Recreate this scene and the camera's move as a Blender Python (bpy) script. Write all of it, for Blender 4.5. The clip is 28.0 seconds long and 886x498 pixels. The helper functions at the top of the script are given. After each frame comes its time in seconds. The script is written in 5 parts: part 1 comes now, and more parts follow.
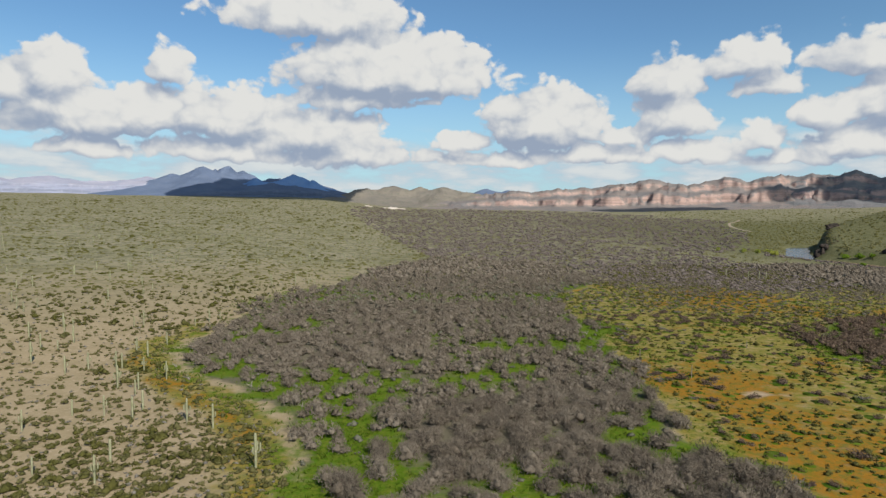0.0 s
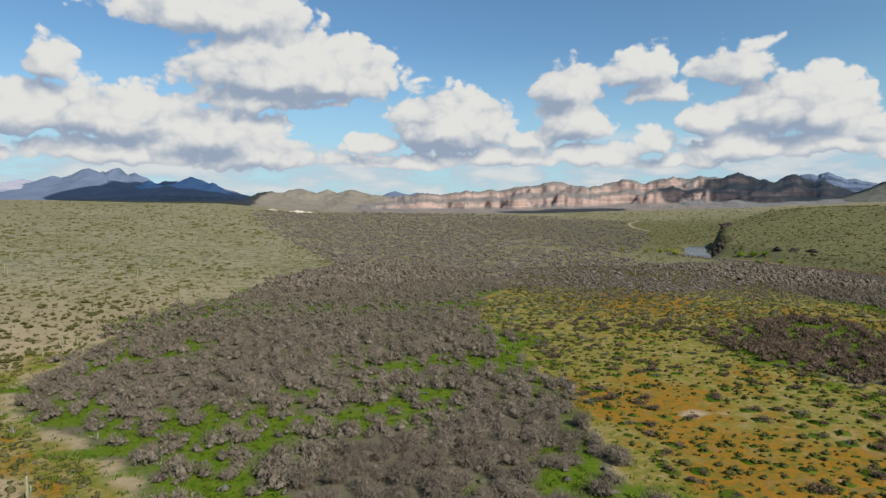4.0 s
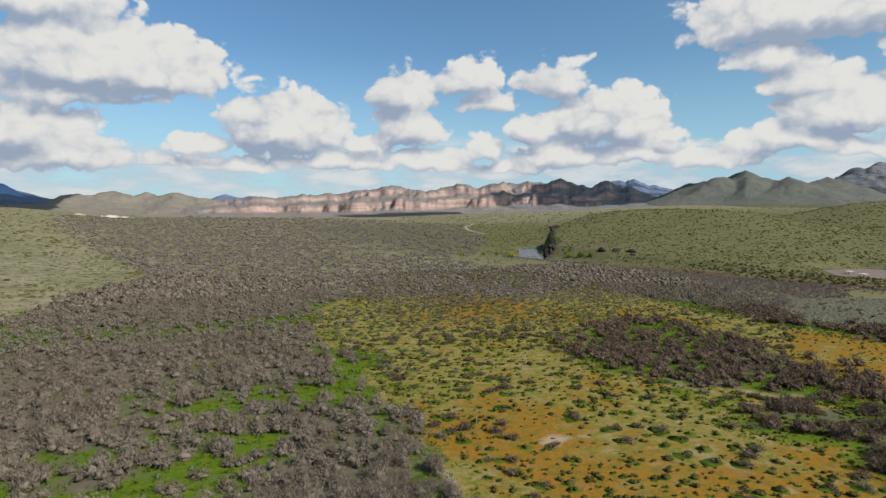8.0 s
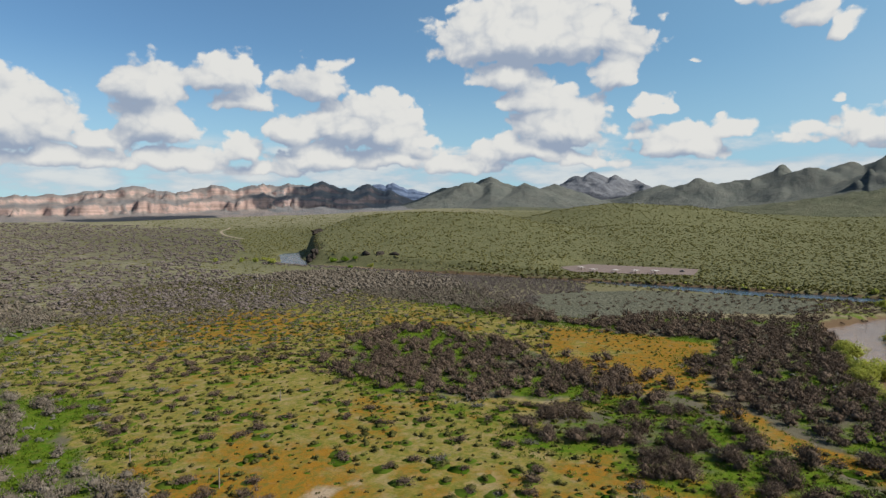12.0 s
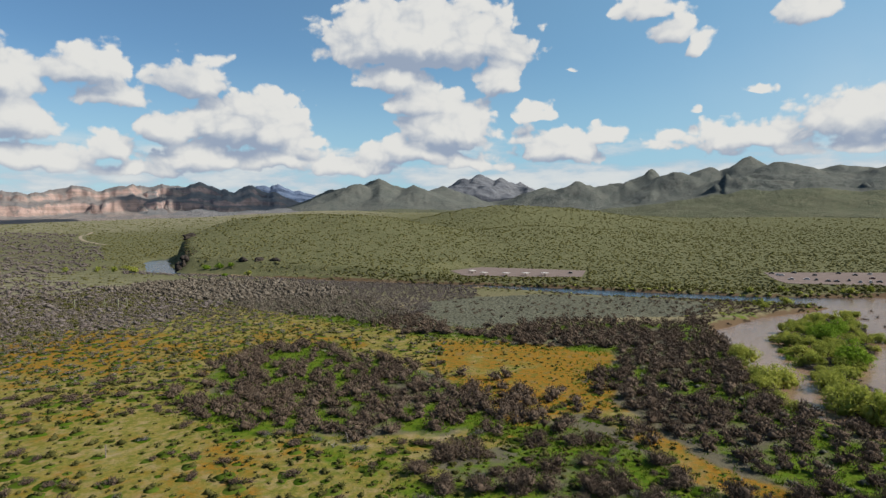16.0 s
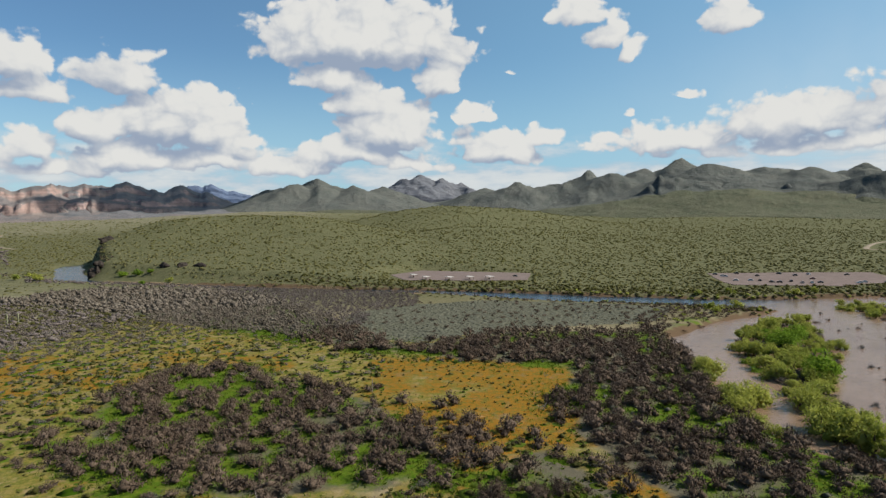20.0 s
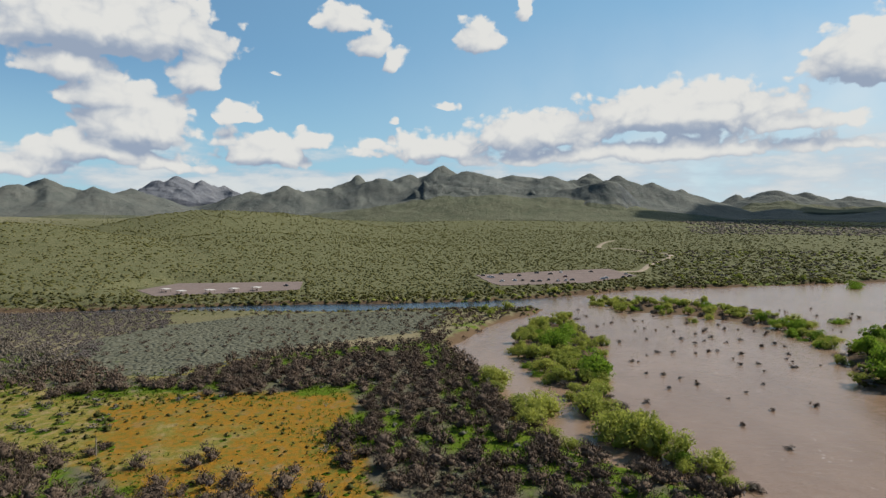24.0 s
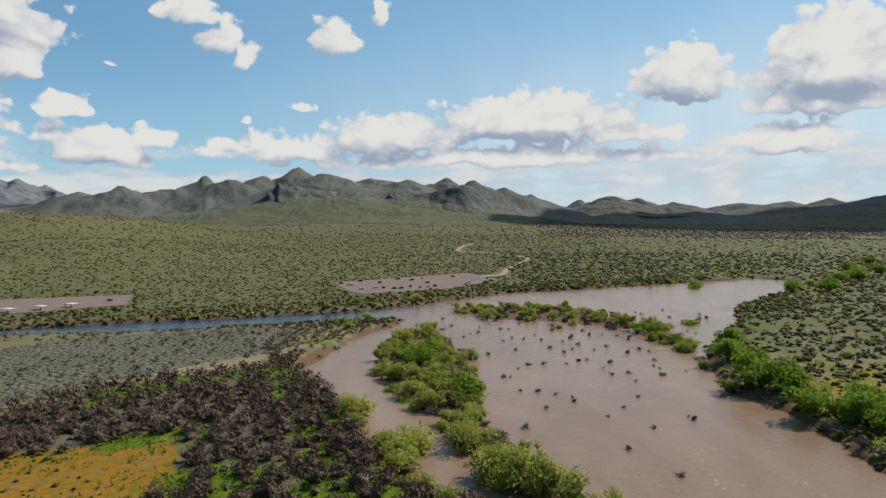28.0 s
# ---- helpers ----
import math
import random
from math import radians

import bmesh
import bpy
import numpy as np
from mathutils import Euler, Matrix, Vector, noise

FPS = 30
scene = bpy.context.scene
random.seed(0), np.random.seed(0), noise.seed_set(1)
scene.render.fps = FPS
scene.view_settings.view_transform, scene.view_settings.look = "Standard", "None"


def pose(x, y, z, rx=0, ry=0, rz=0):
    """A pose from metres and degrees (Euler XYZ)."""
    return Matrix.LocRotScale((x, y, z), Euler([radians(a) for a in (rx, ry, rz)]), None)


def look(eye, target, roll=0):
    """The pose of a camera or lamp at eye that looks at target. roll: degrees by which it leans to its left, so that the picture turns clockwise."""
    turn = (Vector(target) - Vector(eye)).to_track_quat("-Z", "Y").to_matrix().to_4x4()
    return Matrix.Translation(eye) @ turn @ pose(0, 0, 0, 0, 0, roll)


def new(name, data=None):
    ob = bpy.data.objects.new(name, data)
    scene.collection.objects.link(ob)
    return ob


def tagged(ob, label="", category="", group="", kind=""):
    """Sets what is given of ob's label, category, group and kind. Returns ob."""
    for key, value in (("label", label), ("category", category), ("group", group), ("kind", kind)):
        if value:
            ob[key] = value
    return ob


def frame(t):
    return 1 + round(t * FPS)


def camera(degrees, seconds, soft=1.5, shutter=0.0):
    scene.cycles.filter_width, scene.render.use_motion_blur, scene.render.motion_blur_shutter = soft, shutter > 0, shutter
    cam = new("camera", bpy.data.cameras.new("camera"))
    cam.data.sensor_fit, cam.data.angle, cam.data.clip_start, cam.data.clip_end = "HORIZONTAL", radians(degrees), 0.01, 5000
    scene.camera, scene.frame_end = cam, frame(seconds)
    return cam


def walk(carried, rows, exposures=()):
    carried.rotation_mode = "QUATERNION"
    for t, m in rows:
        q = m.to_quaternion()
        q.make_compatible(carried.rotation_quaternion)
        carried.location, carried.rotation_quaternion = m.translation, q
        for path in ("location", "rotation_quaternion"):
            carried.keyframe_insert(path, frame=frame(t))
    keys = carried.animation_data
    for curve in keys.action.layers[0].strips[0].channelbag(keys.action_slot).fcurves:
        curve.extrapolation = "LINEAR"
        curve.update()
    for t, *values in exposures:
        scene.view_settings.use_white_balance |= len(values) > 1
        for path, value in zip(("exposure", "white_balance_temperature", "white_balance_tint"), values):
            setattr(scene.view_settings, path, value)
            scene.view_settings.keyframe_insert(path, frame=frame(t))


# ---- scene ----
cam = camera(71.34, 28.0, soft=1.4)


def aim(x, y, z, heading, tilt, lean):
    """Heading in degrees clockwise from +y, tilt upwards, lean to the left."""
    h, v = radians(heading), radians(tilt)
    way = Vector((math.sin(h) * math.cos(v), math.cos(h) * math.cos(v), math.sin(v)))
    eye = Vector((x, y, z))
    return look(eye, eye + way * 100, lean)


# seconds, x, y, z, heading, tilt, lean
PATH = [
    (0.0, -0.00, -0.00, 60.00, 0.00, -4.06, 0.51),
    (0.5, 0.23, 3.83, 59.95, 0.97, -4.04, 0.46),
    (1.0, 0.50, 7.74, 59.92, 1.99, -4.01, 0.39),
    (1.5, 0.85, 11.67, 59.88, 3.01, -3.98, 0.31),
    (2.0, 1.23, 15.58, 59.83, 3.98, -3.95, 0.25),
    (2.5, 1.62, 19.46, 59.81, 4.98, -3.92, 0.20),
    (3.0, 2.12, 23.33, 59.82, 6.02, -3.88, 0.16),
    (3.5, 2.73, 27.16, 59.83, 7.16, -3.81, 0.11),
    (5.5, 5.91, 42.87, 59.74, 12.50, -3.73, 0.05),
    (6.0, 6.99, 46.66, 59.67, 14.21, -3.65, -0.00),
    (6.5, 8.19, 50.41, 59.64, 16.04, -3.58, -0.05),
    (7.0, 9.54, 54.11, 59.63, 18.06, -3.52, -0.07),
    (7.5, 10.96, 57.75, 59.63, 20.54, -3.47, -0.07),
    (8.0, 12.45, 61.23, 59.66, 23.19, -3.42, -0.07),
    (8.5, 14.02, 64.51, 59.71, 25.82, -3.38, -0.07),
    (9.0, 15.73, 67.68, 59.75, 28.27, -3.35, -0.08),
    (9.5, 17.64, 70.78, 59.78, 31.00, -3.32, -0.12),
    (10.0, 19.81, 73.80, 59.81, 33.83, -3.29, -0.16),
    (10.5, 22.12, 76.75, 59.84, 36.59, -3.27, -0.20),
    (11.0, 24.52, 79.66, 59.88, 39.39, -3.25, -0.24),
    (11.5, 26.98, 82.47, 59.88, 42.16, -3.24, -0.26),
    (12.0, 29.49, 85.19, 59.86, 44.89, -3.21, -0.29),
    (12.5, 32.18, 87.87, 59.88, 48.09, -3.17, -0.34),
    (14.5, 44.86, 97.60, 60.22, 51.02, -3.13, -0.39),
    (15.0, 48.11, 99.91, 60.20, 52.73, -3.10, -0.43),
    (15.5, 51.36, 102.18, 60.16, 54.37, -3.08, -0.46),
    (16.0, 54.64, 104.42, 60.12, 55.11, -3.08, -0.49),
    (16.5, 57.96, 106.53, 60.12, 55.15, -3.09, -0.50),
    (17.0, 61.24, 108.62, 60.17, 55.15, -3.09, -0.52),
    (17.5, 64.50, 110.72, 60.26, 55.15, -3.09, -0.52),
    (18.0, 67.73, 112.83, 60.36, 55.17, -3.10, -0.53),
    (18.5, 71.00, 114.93, 60.49, 55.15, -3.10, -0.55),
    (19.0, 74.34, 116.92, 60.58, 55.54, -3.10, -0.57),
    (19.5, 77.73, 118.90, 60.66, 58.37, -3.10, -0.61),
    (20.0, 81.14, 120.88, 60.71, 60.57, -3.08, -0.64),
    (20.5, 84.55, 122.83, 60.73, 61.28, -3.04, -0.68),
    (22.5, 98.54, 129.66, 60.69, 62.87, -3.00, -0.72),
    (23.0, 102.16, 130.91, 60.69, 67.21, -2.97, -0.77),
    (23.5, 105.75, 132.02, 60.68, 75.17, -2.96, -0.84),
    (24.0, 109.38, 133.08, 60.69, 81.64, -2.95, -0.89),
    (24.5, 113.12, 133.89, 60.74, 84.13, -2.94, -0.90),
    (25.0, 116.97, 134.37, 60.79, 84.22, -2.93, -0.88),
    (25.5, 120.88, 134.65, 60.81, 84.23, -2.91, -0.86),
    (26.0, 124.85, 134.80, 60.80, 84.48, -2.90, -0.86),
    (26.5, 128.88, 134.89, 60.78, 86.57, -2.88, -0.87),
    (27.0, 132.84, 134.96, 60.79, 89.65, -2.86, -0.87),
    (27.5, 136.66, 134.96, 60.83, 92.77, -2.84, -0.86),
    (28.0, 140.44, 135.00, 60.90, 94.71, -2.83, -0.85),
]
walk(cam, [(t, aim(*row)) for t, *row in PATH], [(0.0, 0.6), (28.0, 0.6)])

# ---- sky and sun ----
SUN_AZ, SUN_EL = 151.0, 39.0
sun_way = Vector((math.sin(radians(SUN_AZ)) * math.cos(radians(SUN_EL)), math.cos(radians(SUN_AZ)) * math.cos(radians(SUN_EL)), math.sin(radians(SUN_EL))))
sun = new("sun", bpy.data.lights.new("sun", "SUN"))
sun.data.energy, sun.data.angle, sun.data.color = 5.0, radians(0.6), (1.0, 0.955, 0.88)
sun.matrix_world = look((0, 0, 900), Vector((0, 0, 900)) - sun_way)

# clouds: heading, height, half width, half height in degrees
CLOUDS_WEST = [
    (-11.5, 16.8, 8.3, 2.0), (-32.1, 10.2, 3.0, 2.2), (-23.6, 11.6, 1.8, 1.7), (-33.2, 8.2, 2.9, 1.7), (-27.9, 7.4, 7.8, 2.1),
    (-19.2, 8.0, 7.0, 2.2), (-11.6, 6.9, 6.0, 2.1), (-8.5, 4.9, 7.2, 1.4), (-19.3, 4.9, 7.0, 1.2), (-30.0, 4.6, 3.9, 1.1),
    (-5.0, 12.6, 9.2, 2.9), (-8.0, 9.9, 6.8, 1.3), (-36.0, 9.4, 3.0, 2.0), (-1.0, 4.6, 2.6, 0.9),
]
CLOUDS_MIDDLE = [
    (9.0, 8.2, 5.8, 2.9), (19.7, 11.2, 3.0, 2.1), (20.2, 8.3, 3.4, 2.0), (25.6, 12.3, 3.4, 1.7), (27.4, 10.3, 3.0, 1.2),
    (33.7, 12.0, 3.3, 1.6), (36.6, 8.7, 4.4, 2.1), (31.5, 7.9, 2.6, 1.7), (27.2, 6.1, 2.2, 1.2), (14.0, 5.0, 5.5, 1.2),
    (38.7, 8.7, 4.2, 2.5), (22.0, 5.0, 5.0, 1.1), (34.0, 5.4, 5.5, 1.3), (5.0, 4.4, 6.0, 0.9), (16.0, 6.6, 3.0, 1.1), (1.5, 6.0, 3.6, 1.0), (29.0, 4.4, 5.0, 0.8),
]
CLOUDS_EAST = [
    (53.4, 16.4, 9.5, 3.0), (51.0, 12.8, 3.5, 1.6), (55.9, 8.7, 4.1, 2.5), (60.4, 12.6, 2.3, 1.7), (52.0, 6.2, 4.5, 1.5),
    (63.4, 9.3, 1.6, 0.8), (65.8, 6.4, 4.2, 1.6), (69.8, 7.2, 2.3, 0.9), (66.8, 12.6, 1.0, 0.3), (62.8, 7.4, 1.5, 0.9),
    (43.5, 7.0, 1.6, 0.7), (46.0, 4.8, 5.0, 1.1), (73.0, 17.6, 2.2, 1.2), (40.5, 5.6, 4.0, 1.2), (57.5, 5.0, 4.0, 0.9), (53.0, 10.6, 2.6, 1.6),
]
CLOUDS_SOUTH = [
    (75.4, 15.7, 1.5, 1.4), (77.2, 14.1, 1.3, 1.2), (85.1, 16.3, 2.1, 1.5), (89.6, 18.0, 1.3, 1.1), (102.4, 9.1, 9.8, 2.2),
    (90.5, 7.9, 6.8, 1.7), (81.4, 6.6, 7.9, 1.2), (116.0, 11.9, 3.9, 2.3), (127.0, 12.3, 5.2, 3.1), (126.3, 9.3, 5.7, 1.4),
    (124.1, 6.2, 4.8, 1.3), (100.9, 5.7, 20.0, 1.0), (81.9, 10.1, 1.4, 0.4), (77.2, 8.8, 0.8, 0.4), (112.0, 7.2, 5.0, 0.9),
]


class Nodes:
    """Short hand for a node tree."""

    def __init__(self, tree):
        self.tree = tree
        tree.nodes.clear()

    def add(self, kind, **settings):
        node = self.tree.nodes.new(kind)
        for key, value in settings.items():
            setattr(node, key, value)
        return node

    def put(self, socket, value):
        if isinstance(value, bpy.types.NodeSocket):
            self.tree.links.new(value, socket)
        elif value is not None:
            socket.default_value = value

    def math(self, op, a, b=None, c=None, clamp=False):
        node = self.add("ShaderNodeMath", operation=op, use_clamp=clamp)
        for socket, value in zip(node.inputs, (a, b, c)):
            self.put(socket, value)
        return node.outputs[0]

    def vec(self, op, a, b=None, c=None):
        node = self.add("ShaderNodeVectorMath", operation=op)
        for socket, value in zip(node.inputs, (a, b, c)):
            self.put(socket, value)
        return node.outputs["Value" if op in ("LENGTH", "DOT_PRODUCT") else "Vector"]

    def scaled(self, a, k):
        node = self.add("ShaderNodeVectorMath", operation="SCALE")
        self.put(node.inputs[0], a)
        self.put(node.inputs["Scale"], k)
        return node.outputs[0]

    def noise(self, at, scale, detail=3.0, rough=0.5, colour=False):
        node = self.add("ShaderNodeTexNoise")
        self.put(node.inputs["Vector"], at)
        self.put(node.inputs["Scale"], scale)
        self.put(node.inputs["Detail"], detail)
        self.put(node.inputs["Roughness"], rough)
        return node.outputs["Color" if colour else 0]

    def ramp(self, value, low, high, out_low=0.0, out_high=1.0):
        node = self.add("ShaderNodeMapRange", interpolation_type="SMOOTHSTEP")
        for socket, v in zip(node.inputs, (value, low, high, out_low, out_high)):
            self.put(socket, v)
        return node.outputs[0]

    def mix(self, fac, a, b):
        node = self.add("ShaderNodeMix", data_type="RGBA")
        self.put(node.inputs[0], fac)
        self.put(node.inputs[6], a if isinstance(a, bpy.types.NodeSocket) else (*a, 1))
        self.put(node.inputs[7], b if isinstance(b, bpy.types.NodeSocket) else (*b, 1))
        return node.outputs[2]


def cloud_field():
    """A node group: heading and height in degrees to the fullness of the cloud there."""
    group = bpy.data.node_groups.new("cloud_field", "ShaderNodeTree")
    group.interface.new_socket("at", in_out="INPUT", socket_type="NodeSocketVector")
    group.interface.new_socket("full", in_out="OUTPUT", socket_type="NodeSocketFloat")
    n = Nodes(group)
    at = n.add("NodeGroupInput").outputs[0]
    full = None
    for az, el, w, h in CLOUDS_WEST + CLOUDS_MIDDLE + CLOUDS_EAST + CLOUDS_SOUTH:
        w, base, tall = w * 1.22, el - 0.5 * h, h * 1.8
        q = n.vec("MULTIPLY_ADD", at, (1 / w, 1 / tall, 0), (-az / w, -base / tall, 0))
        q = n.vec("MAXIMUM", q, n.vec("MULTIPLY", q, (-1, -2.6, 0)))
        d = n.math("SUBTRACT", 1.0, n.vec("LENGTH", q))
        d = n.math("MULTIPLY", d, min(1.2, 0.3 + 0.3 * h))
        if full is None:
            full = d
        else:
            full = n.math("SMOOTH_MAX", full, d, 0.2)
    n.put(n.add("NodeGroupOutput").inputs[0], full)
    return group


def sky():
    world = bpy.data.worlds.new("sky")
    scene.world = world
    world.use_nodes = True
    n = Nodes(world.node_tree)
    way = n.add("ShaderNodeTexCoord").outputs["Generated"]
    air = n.add("ShaderNodeTexSky", sky_type="NISHITA", sun_disc=False, sun_elevation=radians(SUN_EL), sun_rotation=radians(SUN_AZ))
    air.air_density, air.dust_density, air.ozone_density, air.altitude = 1.0, 0.8, 0.7, 500
    part = n.add("ShaderNodeSeparateXYZ")
    n.put(part.inputs[0], way)
    x, y, z = part.outputs
    az = n.math("MULTIPLY", n.math("ARCTAN2", x, y), 57.29578)
    el = n.math("MULTIPLY", n.math("ARCSINE", z), 57.29578)
    flat = n.add("ShaderNodeCombineXYZ")
    n.put(flat.inputs[0], az)
    n.put(flat.inputs[1], el)
    at = flat.outputs[0]
    # billows at three sizes push the outlines about
    warp = n.vec("SUBTRACT", n.noise(at, 0.28, 2.5, 0.5, True), (0.5, 0.5, 0.5))
    at2 = n.vec("ADD", at, n.vec("MULTIPLY", warp, (4.0, 1.6, 0)))
    lumps = n.add("ShaderNodeTexVoronoi", feature="SMOOTH_F1")
    n.put(lumps.inputs["Vector"], n.vec("MULTIPLY", at2, (0.8, 1.1, 1)))
    n.put(lumps.inputs["Scale"], 0.62)
    n.put(lumps.inputs["Smoothness"], 0.35)
    n.put(lumps.inputs["Detail"], 2.5)
    n.put(lumps.inputs["Roughness"], 0.45)
    puff = n.math("SUBTRACT", 0.62, lumps.outputs["Distance"])
    fine = n.math("SUBTRACT", n.noise(at, 1.1, 6.0, 0.55), 0.5)
    field = cloud_field()

    def fullness(p):
        g = n.add("ShaderNodeGroup", node_tree=field)
        n.put(g.inputs[0], p)
        return g.outputs[0]

    rough = n.math("MULTIPLY_ADD", puff, 0.42, n.math("MULTIPLY", fine, 0.30))
    here = n.math("ADD", fullness(at2), rough)
    above = fullness(n.vec("ADD", at2, (0.6, 1.3, 0)))
    # a band of far cloud low over the land, fuller towards the sun
    low = n.math("SUBTRACT", 1.0, n.math("ABSOLUTE", n.math("DIVIDE", n.math("SUBTRACT", el, 3.2), 4.2)))
    streak = n.noise(n.vec("MULTIPLY", at, (0.45, 1.5, 1)), 0.33, 6.0, 0.55)
    band = n.math("ADD", n.math("MULTIPLY", n.math("SUBTRACT", streak, 0.5), 2.4), n.math("MULTIPLY", low, 0.42))
    cover = n.ramp(here, -0.03, 0.13)
    far_cover = n.math("MULTIPLY", n.ramp(band, -0.05, 0.5), n.ramp(low, 0.0, 0.5, 0.0, 0.9))
    veil = n.math("MULTIPLY", n.ramp(az, 65.0, 122.0, 0.0, 0.85), n.ramp(el, 2.0, 22.0, 1.0, 0.0))
    veil = n.math("MULTIPLY", veil, n.ramp(n.noise(at, 0.12, 4.0, 0.5), 0.25, 0.7, 0.5, 1.0))
    # the sun stands high behind: tops bright, flat undersides grey
    top = n.math("ADD", n.math("SUBTRACT", here, above), n.math("MULTIPLY", rough, 0.38))
    bright = n.ramp(top, -0.62, 0.20, 0.0, 1.0)
    white = n.mix(bright, (0.33, 0.40, 0.52), (0.80, 0.80, 0.775))
    far_white = n.mix(n.ramp(streak, 0.4, 0.65), (0.48, 0.58, 0.68), (0.74, 0.76, 0.76))
    blue = n.vec("MULTIPLY", n.scaled(air.outputs[0], 0.105), (0.72, 1.0, 1.16))
    haze = n.ramp(el, 0.0, 15.0, 0.72, 0.0)
    blue = n.mix(haze, blue, (0.46, 0.70, 0.82))
    blue = n.mix(n.ramp(az, 15.0, 105.0, 0.0, 0.55), blue, (0.27, 0.53, 0.72))
    shown = n.mix(veil, blue, (0.80, 0.85, 0.86))
    shown = n.mix(far_cover, shown, far_white)
    shown = n.mix(cover, shown, white)
    back = n.add("ShaderNodeBackground")
    n.put(back.inputs[0], shown)
    n.put(back.inputs[1], 0.62)
    n.put(n.add("ShaderNodeOutputWorld").inputs[0], back.outputs[0])


sky()

# ---- numbers for the land ----
rng = np.random.default_rng(7)
TABLE = np.random.default_rng(3).random((256, 256))


def value_noise(x, y):
    xi, yi = np.floor(x).astype(int), np.floor(y).astype(int)
    u, v = x - xi, y - yi
    u, v = u * u * (3 - 2 * u), v * v * (3 - 2 * v)
    a, b = TABLE[xi & 255, yi & 255], TABLE[(xi + 1) & 255, yi & 255]
    c, d = TABLE[xi & 255, (yi + 1) & 255], TABLE[(xi + 1) & 255, (yi + 1) & 255]
    return (a * (1 - u) + b * u) * (1 - v) + (c * (1 - u) + d * u) * v


def fbm(x, y, size, octaves=4, seed=0):
    """Fractal noise about 0, in +-1; size: metres of the largest feature."""
    x, y = np.asarray(x, float) / size + 17.3 * seed, np.asarray(y, float) / size + 9.1 * seed
    total, amp, norm = 0.0, 1.0, 0.0
    for k in range(octaves):
        total, norm = total + amp * (value_noise(x, y) * 2 - 1), norm + amp
        x, y, amp = x * 2.03 + 5.2, y * 2.03 + 1.7, amp * 0.5
    return total / norm


def ridged(x, y, size, octaves=4, seed=0):
    x, y = np.asarray(x, float) / size + 7.3 * seed, np.asarray(y, float) / size + 3.1 * seed
    total, amp, norm = 0.0, 1.0, 0.0
    for k in range(octaves):
        total, norm = total + amp * (1 - np.abs(value_noise(x, y) * 2 - 1)), norm + amp
        x, y, amp = x * 2.1 + 2.2, y * 2.1 + 4.7, amp * 0.5
    return total / norm


def smooth(a, b, v):
    t = np.clip((v - a) / (b - a), 0, 1)
    return t * t * (3 - 2 * t)


def depth_in(poly, x, y):
    """Metres inside a polygon (negative outside)."""
    x, y = np.asarray(x, float), np.asarray(y, float)
    best, inside = np.full(x.shape, 1e12), np.zeros(x.shape, bool)
    for (x0, y0), (x1, y1) in zip(poly, poly[1:] + poly[:1]):
        ex, ey = x1 - x0, y1 - y0
        k = np.clip(((x - x0) * ex + (y - y0) * ey) / (ex * ex + ey * ey), 0, 1)
        best = np.minimum(best, (x - x0 - k * ex) ** 2 + (y - y0 - k * ey) ** 2)
        crosses = (y0 > y) != (y1 > y)
        inside ^= crosses & (x < (x1 - x0) * (y - y0) / (y1 - y0 + 1e-9) + x0)
    return np.where(inside, 1, -1) * np.sqrt(best)


def near_line(line, x, y):
    """Metres from a line of points."""
    best = np.full(np.shape(x), 1e12)
    for (x0, y0), (x1, y1) in zip(line, line[1:]):
        ex, ey = x1 - x0, y1 - y0
        k = np.clip(((x - x0) * ex + (y - y0) * ey) / (ex * ex + ey * ey), 0, 1)
        best = np.minimum(best, (x - x0 - k * ex) ** 2 + (y - y0 - k * ey) ** 2)
    return np.sqrt(best)


THICKET_MAIN = [(-20, 40), (-31, 128), (-46, 169), (-69, 195), (-103, 230), (-113, 258), (-107, 301), (-108, 372), (-90, 438), (-68, 553), (-16, 710),
                (120, 640), (135, 498), (81, 414), (73, 349), (79, 298), (75, 257), (72, 193), (65, 155), (74, 127), (78, 40)]
THICKET_MIDDLE = [(171, 280), (164, 250), (174, 216), (190, 198), (208, 190), (224, 202), (238, 226), (248, 243), (250, 285), (256, 318), (240, 332), (205, 332)]
THICKET_RIVER = [(310, 640), (319, 536), (307, 408), (311, 346), (303, 285), (307, 232), (315, 199), (263, 184), (234, 167), (204, 132), (190, 60), (225, 60),
                 (278, 132), (326, 146), (371, 160), (409, 175), (470, 160), (406, 194), (374, 245), (325, 277), (351, 337), (413, 442), (440, 560), (400, 650)]
VALLEY = [(-16, 710), (135, 498), (230, 430), (320, 470), (330, 800), (430, 860), (640, 1300), (900, 1974), (700, 2821), (100, 3541), (-420, 2900), (-300, 1973)]
THICKET_SOUTH = [(172, 202), (195, 188), (216, 190), (240, 178), (230, 160), (204, 132), (190, 80), (168, 100), (162, 140), (160, 180)]
WILLOW_FLAT = [(331, 326), (396, 358), (440, 345), (478, 300), (498, 253), (500, 190), (440, 187), (393, 245), (330, 280)]
WATER = [(225, 62), (281, 127), (326, 142), (371, 156), (409, 171), (469, 152), (529, 123), (526, 169), (517, 235), (505, 295), (507, 357), (488, 447), (473, 520),
         (462, 600), (440, 700), (430, 765), (492, 880), (548, 985), (585, 985), (522, 880), (456, 760), (462, 660), (485, 540), (503, 455), (522, 400), (539, 326), (550, 244),
         (562, 172), (581, 133), (646, 39), (666, -65), (696, -148), (708, -216), (672, -253), (603, -170), (551, -103), (470, -49), (416, -8), (352, 17),
         (320, 13), (300, 14), (272, 22), (240, 10), (200, 20)]
